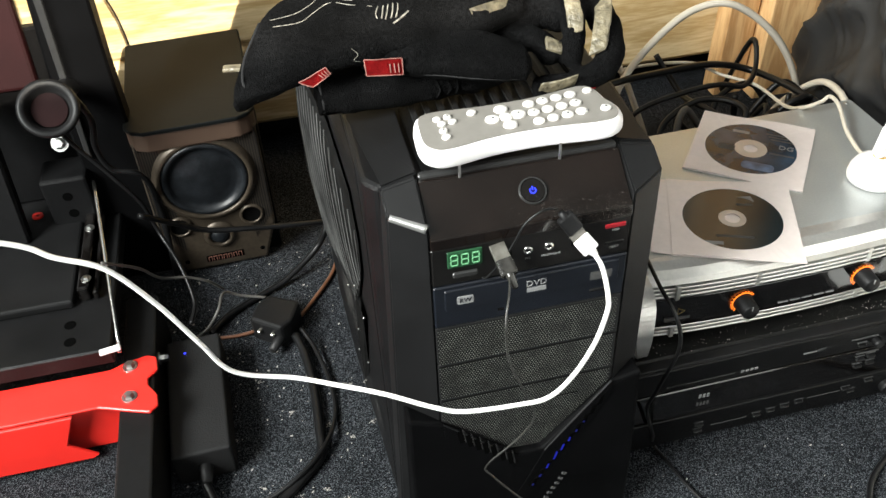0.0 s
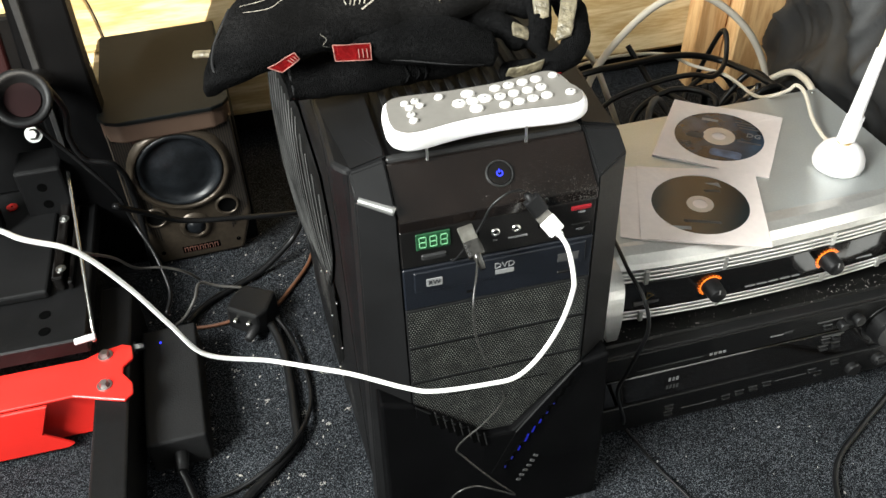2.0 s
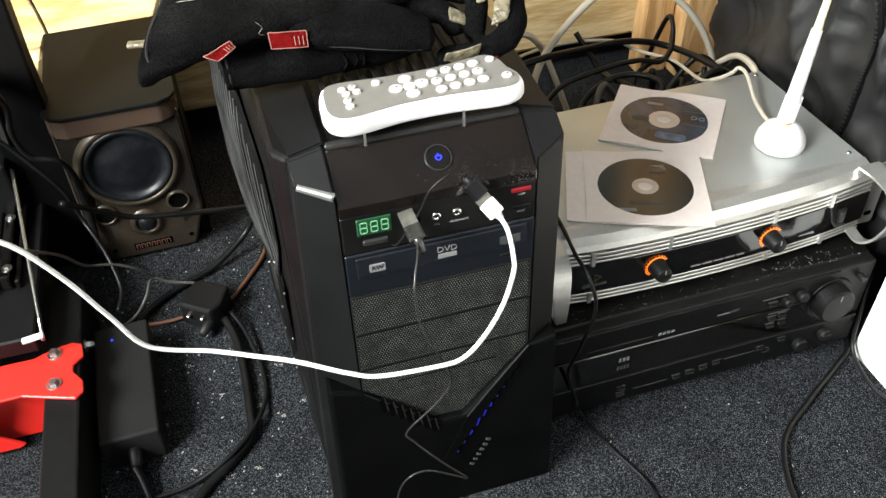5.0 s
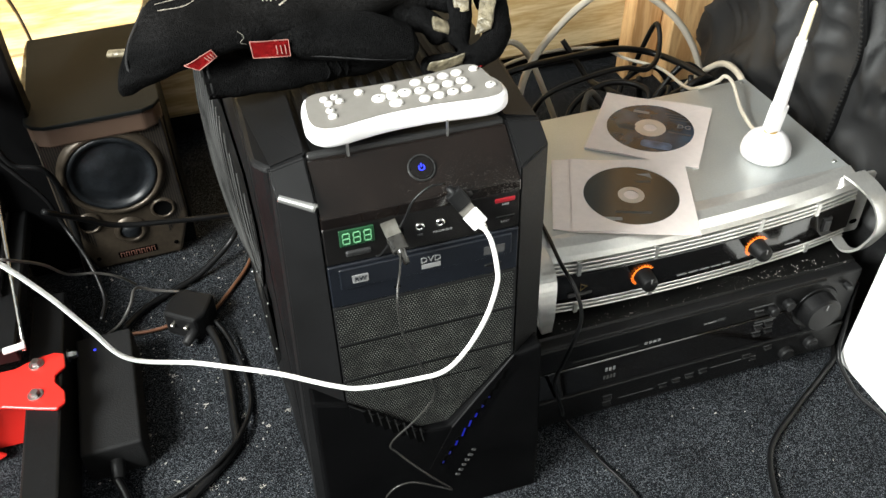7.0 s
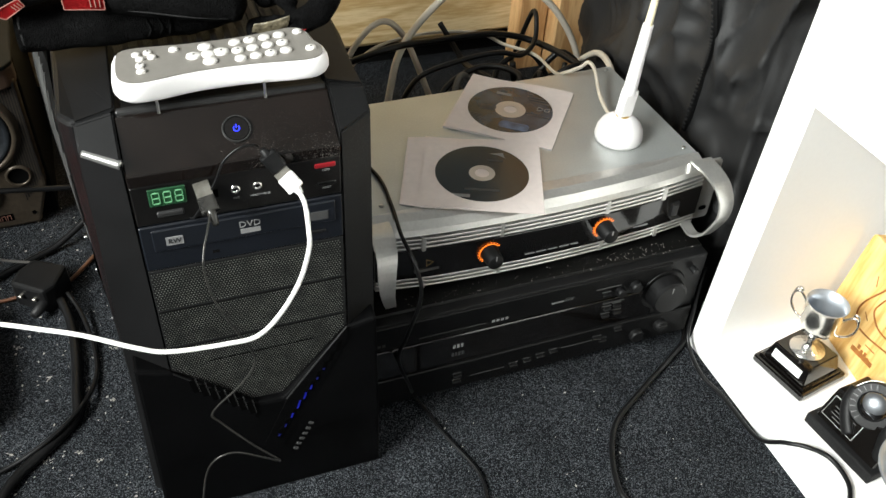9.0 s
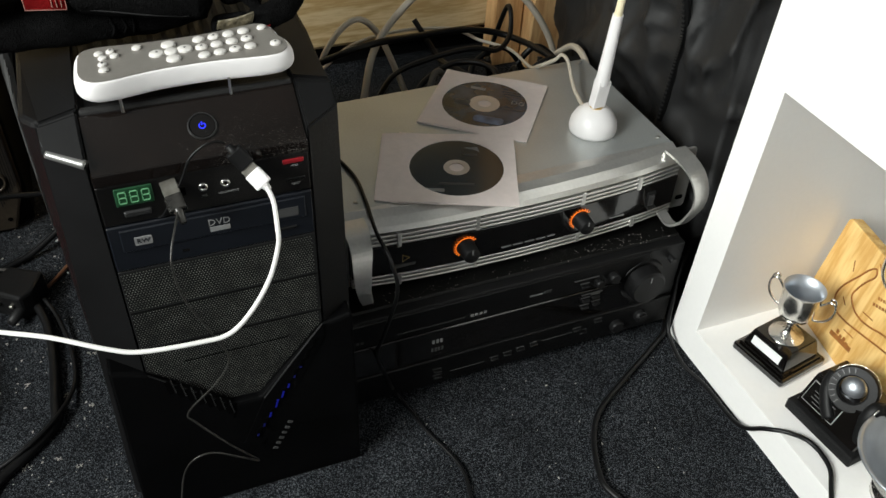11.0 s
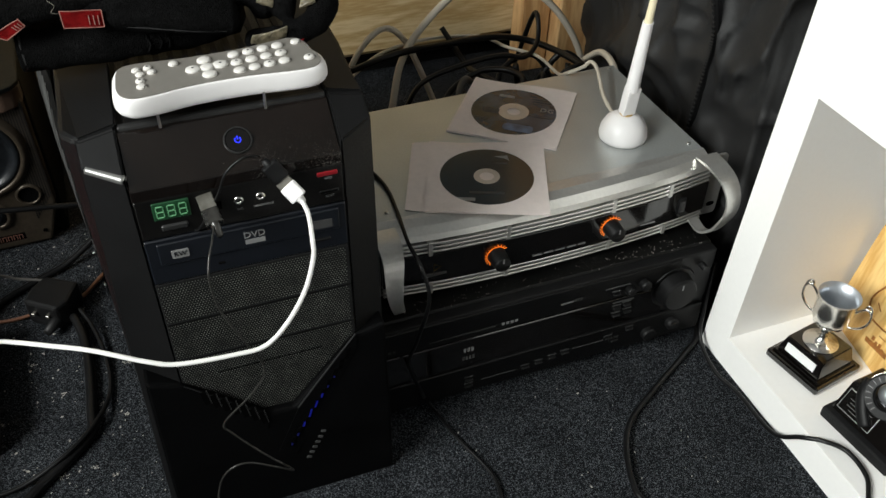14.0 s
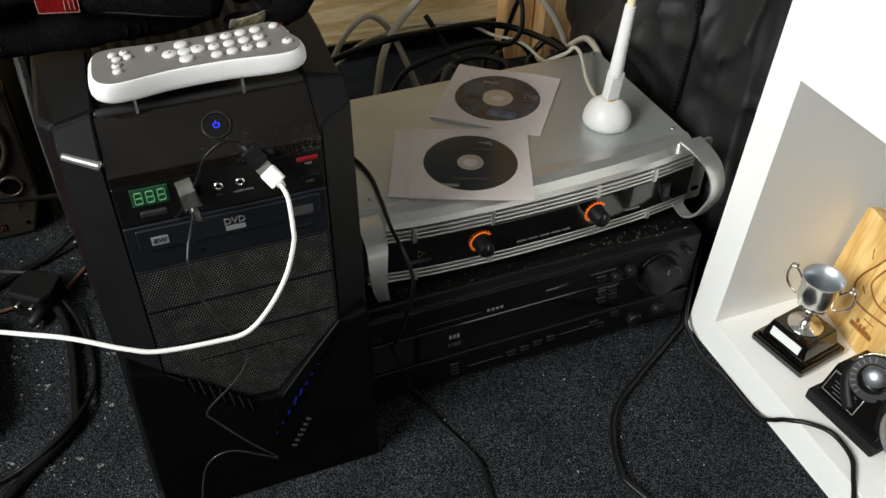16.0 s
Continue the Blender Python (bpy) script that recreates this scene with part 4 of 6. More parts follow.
part("print_mark", prism([(0.008, 0.036), (0.022, 0.038), (0.024, 0.029), (0.018, 0.033)], 0.0011, 0.00125, "z"), PRINT_GREY, d2, "pale printed mark")
part("print_bar", box(0.006, 0.022, 0.022, 0.025, 0.0011, 0.00125), PRINT_DIM, d2)
tagged(s1, group="discs on the amplifier"), tagged(s2, group="discs on the amplifier")


# ---- wireless antenna on its white base ----
def antenna():
    a = empty("wireless_antenna", pose(0.501, 0.162, 0.2265), "white desktop aerial on a domed base", "antenna")
    part("base", lathe([(0, 0), (0.0255, 0), (0.0265, 0.004), (0.0255, 0.012), (0.021, 0.021), (0.013, 0.0275), (0.008, 0.029), (0, 0.029)], 40), WHITE_PLASTIC, a, smooth=True)
    tilt = pose(0, 0, 0.027, 4, 1, 0)
    part("collar", lathe([(0, 0), (0.0072, 0), (0.0072, 0.004), (0, 0.004)], 20, tilt), BRASS, a, "thin brass ring")
    part("hinge", prism([(-0.0075, 0.003), (0.0075, 0.003), (0.0085, 0.036), (-0.0065, 0.036)], -0.006, 0.006, "y", 0.0015, 2, m=tilt), WHITE_PLASTIC, a)
    part("rod", lathe([(0, 0.032), (0.0075, 0.032), (0.0055, 0.112), (0, 0.112)], 20, tilt), WHITE_PLASTIC, a, smooth=False)
    part("tip", lathe([(0, 0.112), (0.0042, 0.112), (0.0034, 0.150), (0.0022, 0.152), (0, 0.1525)], 16, tilt), TIP_CREAM, a, "yellowed thin tip")
    return a


antenna()


# ---- white open cube shelf ----
def shelf():
    s = empty("cube_shelf", pose(0.576, 0.038, 0), "white laminate cube shelf holding trophies", "shelf")
    part("side_panel", box(0, 0.39, -0.040, 0, 0, 0.80, 0.0003), WHITE_LAM, s)
    part("side_panel", box(0, 0.39, -0.795, -0.755, 0, 0.80, 0.0003), WHITE_LAM, s)
    part("bottom_panel", box(0, 0.39, -0.755, -0.040, 0, 0.042, 0.0003), WHITE_LAM, s)
    part("shelf_board", box(0.018, 0.39, -0.755, -0.040, 0.350, 0.367, 0.0005), WHITE_LAM, s)
    part("top_panel", box(0.018, 0.39, -0.755, -0.040, 0.76, 0.80, 0.0003), WHITE_LAM, s)
    part("back_panel", box(0.384, 0.39, -0.755, -0.040, 0.042, 0.76), WHITE_LAM, s)
    part("divider", box(0.012, 0.384, -0.405, -0.390, 0.042, 0.350), WHITE_LAM, s)
    part("door", box(0.0, 0.017, -0.3965, -0.0402, 0.350, 0.80, 0.0005), WHITE_LAM, s)
    part("door", box(0.0, 0.017, -0.7545, -0.3975, 0.350, 0.80, 0.0005), WHITE_LAM, s)
    for ob in s.children:        # the uprights lean back a little
        for v in ob.data.vertices:
            v.co.x += 0.042 * max(v.co.z - 0.042, 0.0)
    return s


shelf()


# ---- speaker ----
def speaker():
    s = empty("bookshelf_speaker", pose(-0.196, 0.478, 0, 0, 0, 2.0), "black bookshelf loudspeaker with bronze baffle on the carpet", "speaker")
    hw, H = 0.077, 0.235
    part("cabinet", box(-hw, hw, 0.022, 0.225, 0.0, H, 0.003, 2), SPK_VINYL, s)
    hood = [(-hw, 0.030), (-hw, 0.004), (-hw + 0.008, -0.008), (-hw + 0.022, -0.015), (hw - 0.022, -0.015), (hw - 0.008, -0.008), (hw, 0.004), (hw, 0.030)]
    part("top_hood", prism(hood, H - 0.004, H + 0.0015, "z", 0.001), SPK_VINYL, s)
    part("top_trim", prism([(x * 0.985, y + 0.004) for x, y in hood], H - 0.030, H - 0.0042, "z", 0.003, 2), BROWN_TRIM, s, "brown curved trim under the hood")
    baf = part("baffle", prism([(-hw + 0.003, 0.06), (-hw + 0.022, 0.004), (hw - 0.022, 0.004), (hw - 0.003, 0.06), (hw - 0.003, H - 0.02), (-hw + 0.003, H - 0.02)], 0.0, 0.024, "y", 0.004, 2), BRONZE, s, "bronze grooved front baffle")
    for i in range(9):
        for sx in (-1, 1):
            x = sx * (hw - 0.006 - i * 0.003)
            part("groove", box(x - 0.0005, x + 0.0005, -0.0008, 0.0004, 0.075 - i * 0.004, H - 0.025), BLACK_MATT, baf)
    c = pose(0, -0.001, 0.150, 90)
    part("woofer_ring", lathe([(0.053, -0.002), (0.0535, 0.006), (0.056, 0.0078), (0.0595, 0.006), (0.064, 0.0)], 56, c), BRONZE, baf, "bronze ring round the woofer", True)
    part("woofer_cone", lathe([(0.0535, 0.003), (0.0515, 0.0062), (0.0485, 0.0066), (0.0455, 0.0042), (0.0440, 0.0008), (0.038, 0.0002), (0.028, 0.0034), (0.016, 0.0056), (0.006, 0.0064), (0, 0.0065)], 56, c), CONE, baf, "dark rubber surround and shallow domed cone", True)
    t = pose(0, -0.001, 0.058, 90)
    part("tweeter_ring", lathe([(0.0125, 0.001), (0.0135, 0.0045), (0.017, 0.0045), (0.021, 0)], 36, t), BRONZE, baf, smooth=True)
    part("tweeter_dome", lathe([(0.0128, 0.001), (0.010, 0.005), (0.005, 0.0075), (0, 0.008)], 24, t), CONE, baf, smooth=True)
    for x in (-0.046, 0.046):
        p = part("port", lathe([(0.0, 0.0005), (0.0115, 0.0005), (0.0125, 0.0015)], 24, pose(x, -0.001, 0.082, 90)), HOLE, baf, smooth=True)
        part("port_lip", lathe([(0.0118, 0.0005), (0.0125, 0.0030), (0.0145, 0.0025), (0.016, 0)], 24, pose(x, -0.001, 0.082, 90)), BRONZE, p, smooth=True)
    badge = part("maker_badge", box(-0.025, 0.025, -0.0008, 0.001, 0.0150, 0.0255, 0.0004), HOLE, baf, "small dark badge with reddish strokes")
    for i in range(7):
        x = -0.0225 + i * 0.0066
        for q in ((x, x + 0.0008, 0.0168, 0.0238), (x + 0.0040, x + 0.0048, 0.0168, 0.0238), (x, x + 0.0048, 0.0232, 0.0240)):
            part("badge_stroke", box(q[0], q[1], -0.0013, -0.0004, q[2], q[3]), BADGE_RED, badge)
    for x, z in ((-0.066, 0.205), (0.066, 0.205), (0.05, 0.022), (-0.05, 0.022)):
        part("screw", lathe([(0, 0.001), (0.0026, 0.001), (0.0030, 0)], 12, pose(x, -0.0005, z, 90)), HOLE, baf)
    return s


speaker()

# ---- bag of black nylon behind the amplifier ----
def bag():
    """A tall soft bag: slack nylon that hangs in long slanting creases."""
    b = bmesh.new()
    foot = [(0.602, 0.075), (0.600, 0.20), (0.602, 0.33), (0.635, 0.48), (0.66, 0.60), (0.80, 0.64), (1.00, 0.60), (1.05, 0.35), (1.02, 0.08), (0.80, 0.060)]
    line = glide([(x, y, 0) for x, y in foot + foot[:1]], 24)[:-1]
    rings = []
    cx, cy = 0.82, 0.33
    for k in range(97):
        z = 0.72 * k / 96
        f = 1.0 - 0.10 * max(0, (z - 0.5) / 0.22) ** 2
        ring = []
        for q in line:
            x, y = cx + (q[0] - cx) * f, cy + (q[1] - cy) * f
            out = Vector((x - cx, y - cy, 0)).normalized()
            p = Vector((x * 5 + z * 3, y * 8 + z * 4.5, z * 5 - y * 3))
            crease = (1 - abs(noise.noise(p)) * 2.2) ** 3 * 0.028 + noise.noise(p * 0.55 + Vector((3, 1, 7))) * 0.034
            crease += (1 - abs(noise.noise(p * 2.3 + Vector((9, 2, 4)))) * 2.0) ** 3 * 0.009
            d = min(crease - 0.042, 0.0)
            ring.append(b.verts.new((x + out.x * d + (0.02 * z if x < 0.7 else 0), y + out.y * d, z)))
        rings.append(ring)
    for p, q in zip(rings, rings[1:]):
        for k in range(len(line)):
            b.faces.new((p[k], p[(k + 1) % len(line)], q[(k + 1) % len(line)], q[k]))
    b.faces.new(rings[0][::-1]), b.faces.new(rings[-1])
    skin = BVHTree.FromBMesh(b)
    root = empty("gear_bag", pose(0, 0, 0), "large slack black nylon bag with a long zip", "bag")
    body = part("bag_body", b, NYLON, root, smooth=True)
    zp = []
    for y, z in ((0.222, 0.19), (0.204, 0.26), (0.195, 0.32), (0.178, 0.38), (0.150, 0.46), (0.130, 0.54)):
        q = skin.find_nearest(Vector((0.59, y, z)))[0]
        zp.append((q.x - 0.0015, q.y, q.z))
    part("zip", tube(zp, 0.0042, 8, 6, flat=0.4), BLACK_SATIN, body, "black zip")
    teeth = None
    for k, q in enumerate(glide(zp, 14)):
        teeth = box(-0.0012, 0.0006, -0.0022, 0.0022, -0.0008, 0.0008, bm=teeth, m=pose(q[0] - 0.0030, q[1], q[2]))
    part("zip_teeth", teeth, GREY_STRIP, body, "grey zip teeth")
    return root


bag()


# ---- sports gloves lying on the tower ----
folds = bpy.data.textures.new("folds", "CLOUDS")
folds.noise_scale = 0.017


def soft(name, limbs, mat, parent, label="", voxel=0.003, strength=0.006, cuff=False):
    """A soft fabric shape: tapered limbs grown into one skin."""
    b = None
    for k, pts in enumerate(limbs):
        b = tube(pts, 0.01, 6, 12, bm=b, flat=0.72)
        for q in (pts[-1:] if k == 0 and cuff else (pts[0], pts[-1])):
            s = bmesh.new()
            bmesh.ops.create_icosphere(s, subdivisions=2, radius=q[3], matrix=Matrix.Translation(q[:3]))
            b = merge(b, s)
    ob = part(name, b, mat, parent, label, True)
    r = ob.modifiers.new("skin", "REMESH")
    r.mode, r.voxel_size, r.use_smooth_shade = "VOXEL", voxel, True
    s = ob.modifiers.new("soften", "SMOOTH")
    s.iterations, s.factor = 3, 0.5
    d = ob.modifiers.new("folds", "DISPLACE")
    d.texture, d.strength, d.mid_level, d.texture_coords = folds, strength, 0.5, "LOCAL"
    return ob


def cloth(sections, n=9, sides=30, wrinkle=0.0016, power=2.5, seed=0.0, open_end=False):
    """A flat stuffed shape through cross sections (x, y, z, across x, across y, across z, half thickness), with cloth wrinkles."""
    line = glide(sections, n)
    b = bmesh.new()
    stops = [(0, 0.45), (0, 0.78)] if not open_end else [(0, 0.80)]
    plan = stops + [(i, 1.0) for i in range(len(line))] + [(len(line) - 1, 0.8), (len(line) - 1, 0.45)]
    rings = []
    for j, (i, f) in enumerate(plan):
        q = line[i]
        d = Vector(line[min(i + 1, len(line) - 1)][:3]) - Vector(line[max(i - 1, 0)][:3])
        d.normalize()
        across = Vector(q[3:6])
        up = d.cross(across).normalized()
        if up.z < 0:
            up = -up
        push = 0.0
        if f < 1:
            push = q[6] * (1 - f) * (0.9 if j > len(stops) else -0.9) * (-1.0 if open_end and j < len(stops) else 1.0)
        ring = []
        for k in range(sides):
            a = 2 * math.pi * k / sides
            c, e = math.cos(a), math.sin(a)
            c, e = math.copysign(abs(c) ** (2 / power), c), math.copysign(abs(e) ** (2 / power), e)
            p = Vector(q[:3]) + d * push + (across * c + up * q[6] * e) * f
            w = Vector((p.x * 34 + seed, p.y * 60, p.z * 60))
            fold = (1 - abs(noise.noise(w)) * 2) ** 2 * wrinkle + noise.noise(w * 0.45) * wrinkle * 1.6 + noise.noise(w * 3.2) * wrinkle * 0.25
            ring.append(b.verts.new(p + (across.normalized() * c + up * e) * (fold - wrinkle)))
        rings.append(ring)
    for p, q in zip(rings, rings[1:]):
        for k in range(sides):
            b.faces.new((p[k], p[(k + 1) % sides], q[(k + 1) % sides], q[k]))
    b.faces.new(rings[0][::-1]), b.faces.new(rings[-1])
    return b


def patch(skin, corners, nu=8, nv=5, lift=0.0034, bulge=0.0010):
    """A piece of thin material laid over a skin, held at four corners and a little arched."""
    c = [Vector(q) for q in (laid(skin, corners, lift) if skin else corners)]
    nrm = (c[1] - c[0]).cross(c[3] - c[0]).normalized()
    if nrm.dot(Vector((0, -0.5, 0.8))) < 0:
        nrm = -nrm
    b = bmesh.new()
    grid = []
    for j in range(nv + 1):
        v = j / nv
        row = []
        for i in range(nu + 1):
            u = i / nu
            q = (c[0] * (1 - u) + c[1] * u) * (1 - v) + (c[3] * (1 - u) + c[2] * u) * v
            row.append(b.verts.new(q + nrm * bulge * (4 * u * (1 - u) + 0.4 * math.sin(7 * u + 3 * v))))
        grid.append(row)
    for j in range(nv):
        for i in range(nu):
            b.faces.new((grid[j][i], grid[j][i + 1], grid[j + 1][i + 1], grid[j + 1][i]))
    bmesh.ops.solidify(b, geom=b.faces[:], thickness=0.0006)
    return b


def sewn_tag(skin, corners, parent):
    """A red woven tag with a pale sewn border and rows of small print."""
    b = patch(skin, corners)
    face = BVHTree.FromBMesh(b)
    c = [Vector(q) for q in (laid(skin, corners, 0.0034) if skin else corners)]
    t = part("sewn_tag", b, RED_TAG, parent, "red woven tag with a pale edge")
    edge = None
    for p, q in zip(c, c[1:] + c[:1]):
        edge = tube(laid(face, [p.lerp(q, k / 6) for k in range(7)], 0.0003), 0.0004, 2, 5, bm=edge)
    part("tag_edge", edge, TAG_EDGE, t)
    for k in range(3):
        u = 0.66 + 0.11 * k
        p, q = c[0].lerp(c[1], u), c[3].lerp(c[2], u)
        part("print_bar", tube(laid(face, [p.lerp(q, f) for f in (0.3, 0.5, 0.7, 0.85)], 0.0004), 0.0004, 2, 5), TAG_EDGE, t)
    return t


glove = empty("sports_glove", pose(0, 0, 0), "black fabric sports glove with white stitching lying on the tower", "glove", "pair of gloves")
b = cloth([(-0.106, 0.137, 0.462, 0.012, 0.024, 0.014, 0.012), (-0.088, 0.146, 0.471, 0.008, 0.034, 0.016, 0.014), (-0.055, 0.155, 0.479, 0.002, 0.040, 0.014, 0.016), (-0.015, 0.160, 0.482, 0, 0.042, 0.012, 0.018),
           (0.030, 0.163, 0.484, 0, 0.044, 0.010, 0.019), (0.075, 0.168, 0.484, 0, 0.042, 0.008, 0.018), (0.108, 0.172, 0.482, 0, 0.032, 0.005, 0.013)], open_end=True, sides=40, wrinkle=0.0020)
skin_a = BVHTree.FromBMesh(b)
shell = part("glove_shell", b, FABRIC, glove, "felted black glove back", True)
b = cloth([(-0.020, 0.138, 0.470, 0.002, 0.012, 0.010, 0.010), (0.010, 0.129, 0.469, 0.004, 0.016, 0.011, 0.012), (0.045, 0.118, 0.467, 0.004, 0.0170, 0.0105, 0.0130), (0.078, 0.108, 0.463, 0.003, 0.0165, 0.0095, 0.0125), (0.098, 0.101, 0.459, 0.002, 0.012, 0.006, 0.009)], wrinkle=0.0010, seed=3.0)
skin_t = BVHTree.FromBMesh(b)
part("thumb", b, FABRIC, glove, "flat black fabric thumb", True)
part("thumb_seam", tube(laid(skin_t, [(0.000, 0.118, 0.458), (0.030, 0.104, 0.458), (0.062, 0.093, 0.454), (0.090, 0.088, 0.451)], 0.0002), 0.0007, 6, 5), BLACK_MATT, glove, smooth=True)
part("cuff_hem", tube(laid(skin_a, [(-0.100, 0.112, 0.452), (-0.108, 0.120, 0.463), (-0.106, 0.135, 0.476), (-0.098, 0.150, 0.486), (-0.094, 0.166, 0.492)], 0.0002), 0.0012, 6, 6), BLACK_MATT, glove, "rolled hem of the cuff", True)
for dy in (0.0, 0.008):
    run = glide(laid(skin_a, [(-0.082, 0.152 + dy, 0.500), (-0.064, 0.150 + dy, 0.504), (-0.052, 0.154 + dy, 0.507), (-0.040, 0.160 + dy, 0.508), (-0.022, 0.152 + dy, 0.507), (-0.006, 0.146 + dy, 0.506)], 0.0006), 12)
    stitches = tube([tuple(q) for q in run], 0.00034, 1, 5)
    part("stitching", stitches, STITCH, glove, "white stitched line")
mark = None
for i in range(5):
    p = Vector((-0.006 + i * 0.0036, 0.132, 0.500))
    mark = tube(laid(skin_a, [p, p + Vector((0.002, 0.006, 0.003)), p + Vector((0.004, 0.013, 0.006))], 0.0006), 0.0005, 2, 5, bm=mark)
mark = tube(laid(skin_a, [(0.006, 0.128, 0.497), (0.012, 0.131, 0.499), (0.018, 0.135, 0.500)], 0.0006), 0.0008, 2, 5, bm=mark)
part("printed_mark", mark, STITCH, glove, "pale printed mark")
part("loose_thread", tube(laid(skin_a, [(-0.028, 0.122, 0.480), (-0.024, 0.119, 0.476), (-0.027, 0.117, 0.472), (-0.022, 0.115, 0.470)], 0.0006), 0.00022, 6, 5), STITCH, glove, "loose white thread", True)
sewn_tag(None, [(-0.070, 0.1140, 0.4635), (-0.049, 0.1140, 0.4725), (-0.046, 0.1135, 0.4670), (-0.060, 0.1120, 0.4590)], glove)
part("pull_loop", box(-0.009, 0.009, -0.004, 0.004, -0.0018, 0.0018, 0.0012, m=pose(-0.1135, 0.141, 0.468, 0, 0, -10)), PALE_LEATHER, glove, "pale leather pull loop")
part("leather_patch", patch(skin_a, [(0.064, 0.132, 0.494), (0.100, 0.142, 0.499), (0.096, 0.132, 0.492), (0.066, 0.126, 0.488)]), PALE_LEATHER, glove, "creased pale leather patch")

glove_b = empty("sports_glove", pose(0, 0, 0), "black glove with pale leather fingertips, curled beneath the other", "glove", "pair of gloves")
b = cloth([(-0.058, 0.143, 0.4395, 0, 0.026, 0.002, 0.0165), (-0.035, 0.141, 0.4395, 0, 0.027, 0.002, 0.0165), (0.000, 0.139, 0.4385, 0, 0.026, 0.001, 0.0160), (0.035, 0.140, 0.4380, 0, 0.026, 0, 0.0155), (0.070, 0.146, 0.4385, 0, 0.028, 0, 0.0160), (0.105, 0.152, 0.440, 0, 0.026, 0, 0.0150)], open_end=True, sides=36, wrinkle=0.0018, seed=7.0)
skin_b = BVHTree.FromBMesh(b)
part("glove_cuff", b, FABRIC, glove_b, "black fabric cuff", True)
part("cuff_hem", tube(laid(skin_b, [(-0.054, 0.112, 0.424), (-0.055, 0.112, 0.440), (-0.054, 0.118, 0.456), (-0.054, 0.135, 0.459)], 0.0002), 0.0011, 6, 6), BLACK_MATT, glove_b, "rolled hem of the cuff", True)
sewn_tag(None, [(-0.0210, 0.1110, 0.4755), (0.0070, 0.1110, 0.4725), (0.0065, 0.1075, 0.4610), (-0.0205, 0.1075, 0.4640)], glove)
for x in (0.034, 0.042, 0.049):
    part("gather", tube(laid(skin_b, [(x, 0.113, 0.449), (x + 0.002, 0.111, 0.440), (x, 0.112, 0.430)], 0.0), 0.0011, 4, 6), FABRIC, glove_b, "gathered pleat", True)
soft("folded_palm", [
    [(0.085, 0.165, 0.462, 0.022), (0.120, 0.160, 0.470, 0.020), (0.140, 0.150, 0.470, 0.015)],
    [(0.145, 0.185, 0.478, 0.017), (0.166, 0.160, 0.476, 0.015), (0.172, 0.125, 0.464, 0.0135), (0.163, 0.098, 0.450, 0.012), (0.140, 0.092, 0.441, 0.010), (0.112, 0.100, 0.436, 0.009)],
    [(0.128, 0.172, 0.482, 0.014), (0.143, 0.146, 0.479, 0.012), (0.143, 0.118, 0.466, 0.010), (0.138, 0.108, 0.452, 0.008)],
    [(0.100, 0.140, 0.458, 0.014), (0.116, 0.128, 0.462, 0.013), (0.124, 0.118, 0.455, 0.011)],
], FABRIC, glove_b, "curled black fabric fingers", 0.0022, 0.004)


def finger_patch(points, wide, label="pale leather finger patch"):
    """A creased strip of leather following a finger."""
    part("leather_patch", cloth([(*p, *wide, 0.0016) for p in points], 6, 16, 0.0007, 4.0, 5.0), PALE_LEATHER, glove_b, label, True)


finger_patch([(0.173, 0.141, 0.4805), (0.168, 0.124, 0.4775), (0.160, 0.108, 0.4675), (0.154, 0.098, 0.4600)], (0.0065, -0.001, 0.002))
finger_patch([(0.141, 0.152, 0.4930), (0.144, 0.138, 0.4900), (0.144, 0.124, 0.4810), (0.142, 0.114, 0.4710)], (0.0055, -0.001, 0.001))
finger_patch([(0.108, 0.0925, 0.4400), (0.120, 0.0890, 0.4425), (0.134, 0.0860, 0.4470)], (0.001, -0.002, 0.006))
finger_patch([(0.119, 0.114, 0.4655), (0.125, 0.112, 0.4630), (0.130, 0.112, 0.4600)], (0.001, 0.004, 0.003))


# ---- plugs and leads at the tower's front ----
def usb_plug(name, m, body_mat, label, grip=0.018, relief=0.010, shell=True, bare=0.0):
    """A plug that points along +y of m, its boot towards -y; without a shell, the lead leaves at +y."""
    p = empty(name, m, label, "plug")
    if shell:
        part("metal_shell", box(-0.0058, 0.0058, -0.0025 - bare, 0.003, -0.0022, 0.0022, 0.0004), PLUG_STEEL, p)
    part("moulded_grip", prism(rounded(0.0130, 0.0068, 0.0022, 4), -grip - 0.002, -0.002 - bare, "y", 0.0012, 2), body_mat, p)
    if relief:
        at = pose(0, -grip - 0.0015, 0, 90) if shell else pose(0, -0.0025, 0, -90)
        part("strain_relief", lathe([(0.0036, 0), (0.0022, relief), (0.0, relief)], 14, at), body_mat, p, smooth=True)
    return p


def along(p, q):
    """A pose at p whose -y runs to q and whose z looks towards the room."""
    y = (Vector(p) - Vector(q)).normalized()
    z = Vector((0, -1, 0.35))
    z = (z - y * z.dot(y)).normalized()
    x = y.cross(z)
    m = Matrix((x, y, z)).transposed().to_4x4()
    m.translation = p
    return m


usb_plug("usb_plug", along((0.0478, -0.0020, 0.3728), (0.0512, -0.0270, 0.3630)), PLUG_SMOKE, "smoky translucent plug with a metal shell", 0.021, 0.011, True, 0.008)
usb_plug("lead_socket", along((0.0939, -0.0055, 0.3963), (0.1037, -0.0095, 0.3814)), BLACK_SATIN, "small dark grey lead socket", 0.015, 0.005, False)
usb_plug("usb_plug", along((0.1045, -0.0110, 0.3790), (0.1139, -0.0215, 0.3680)), WHITE_PLASTIC, "white moulded plug on a white lead", 0.013, 0.005)

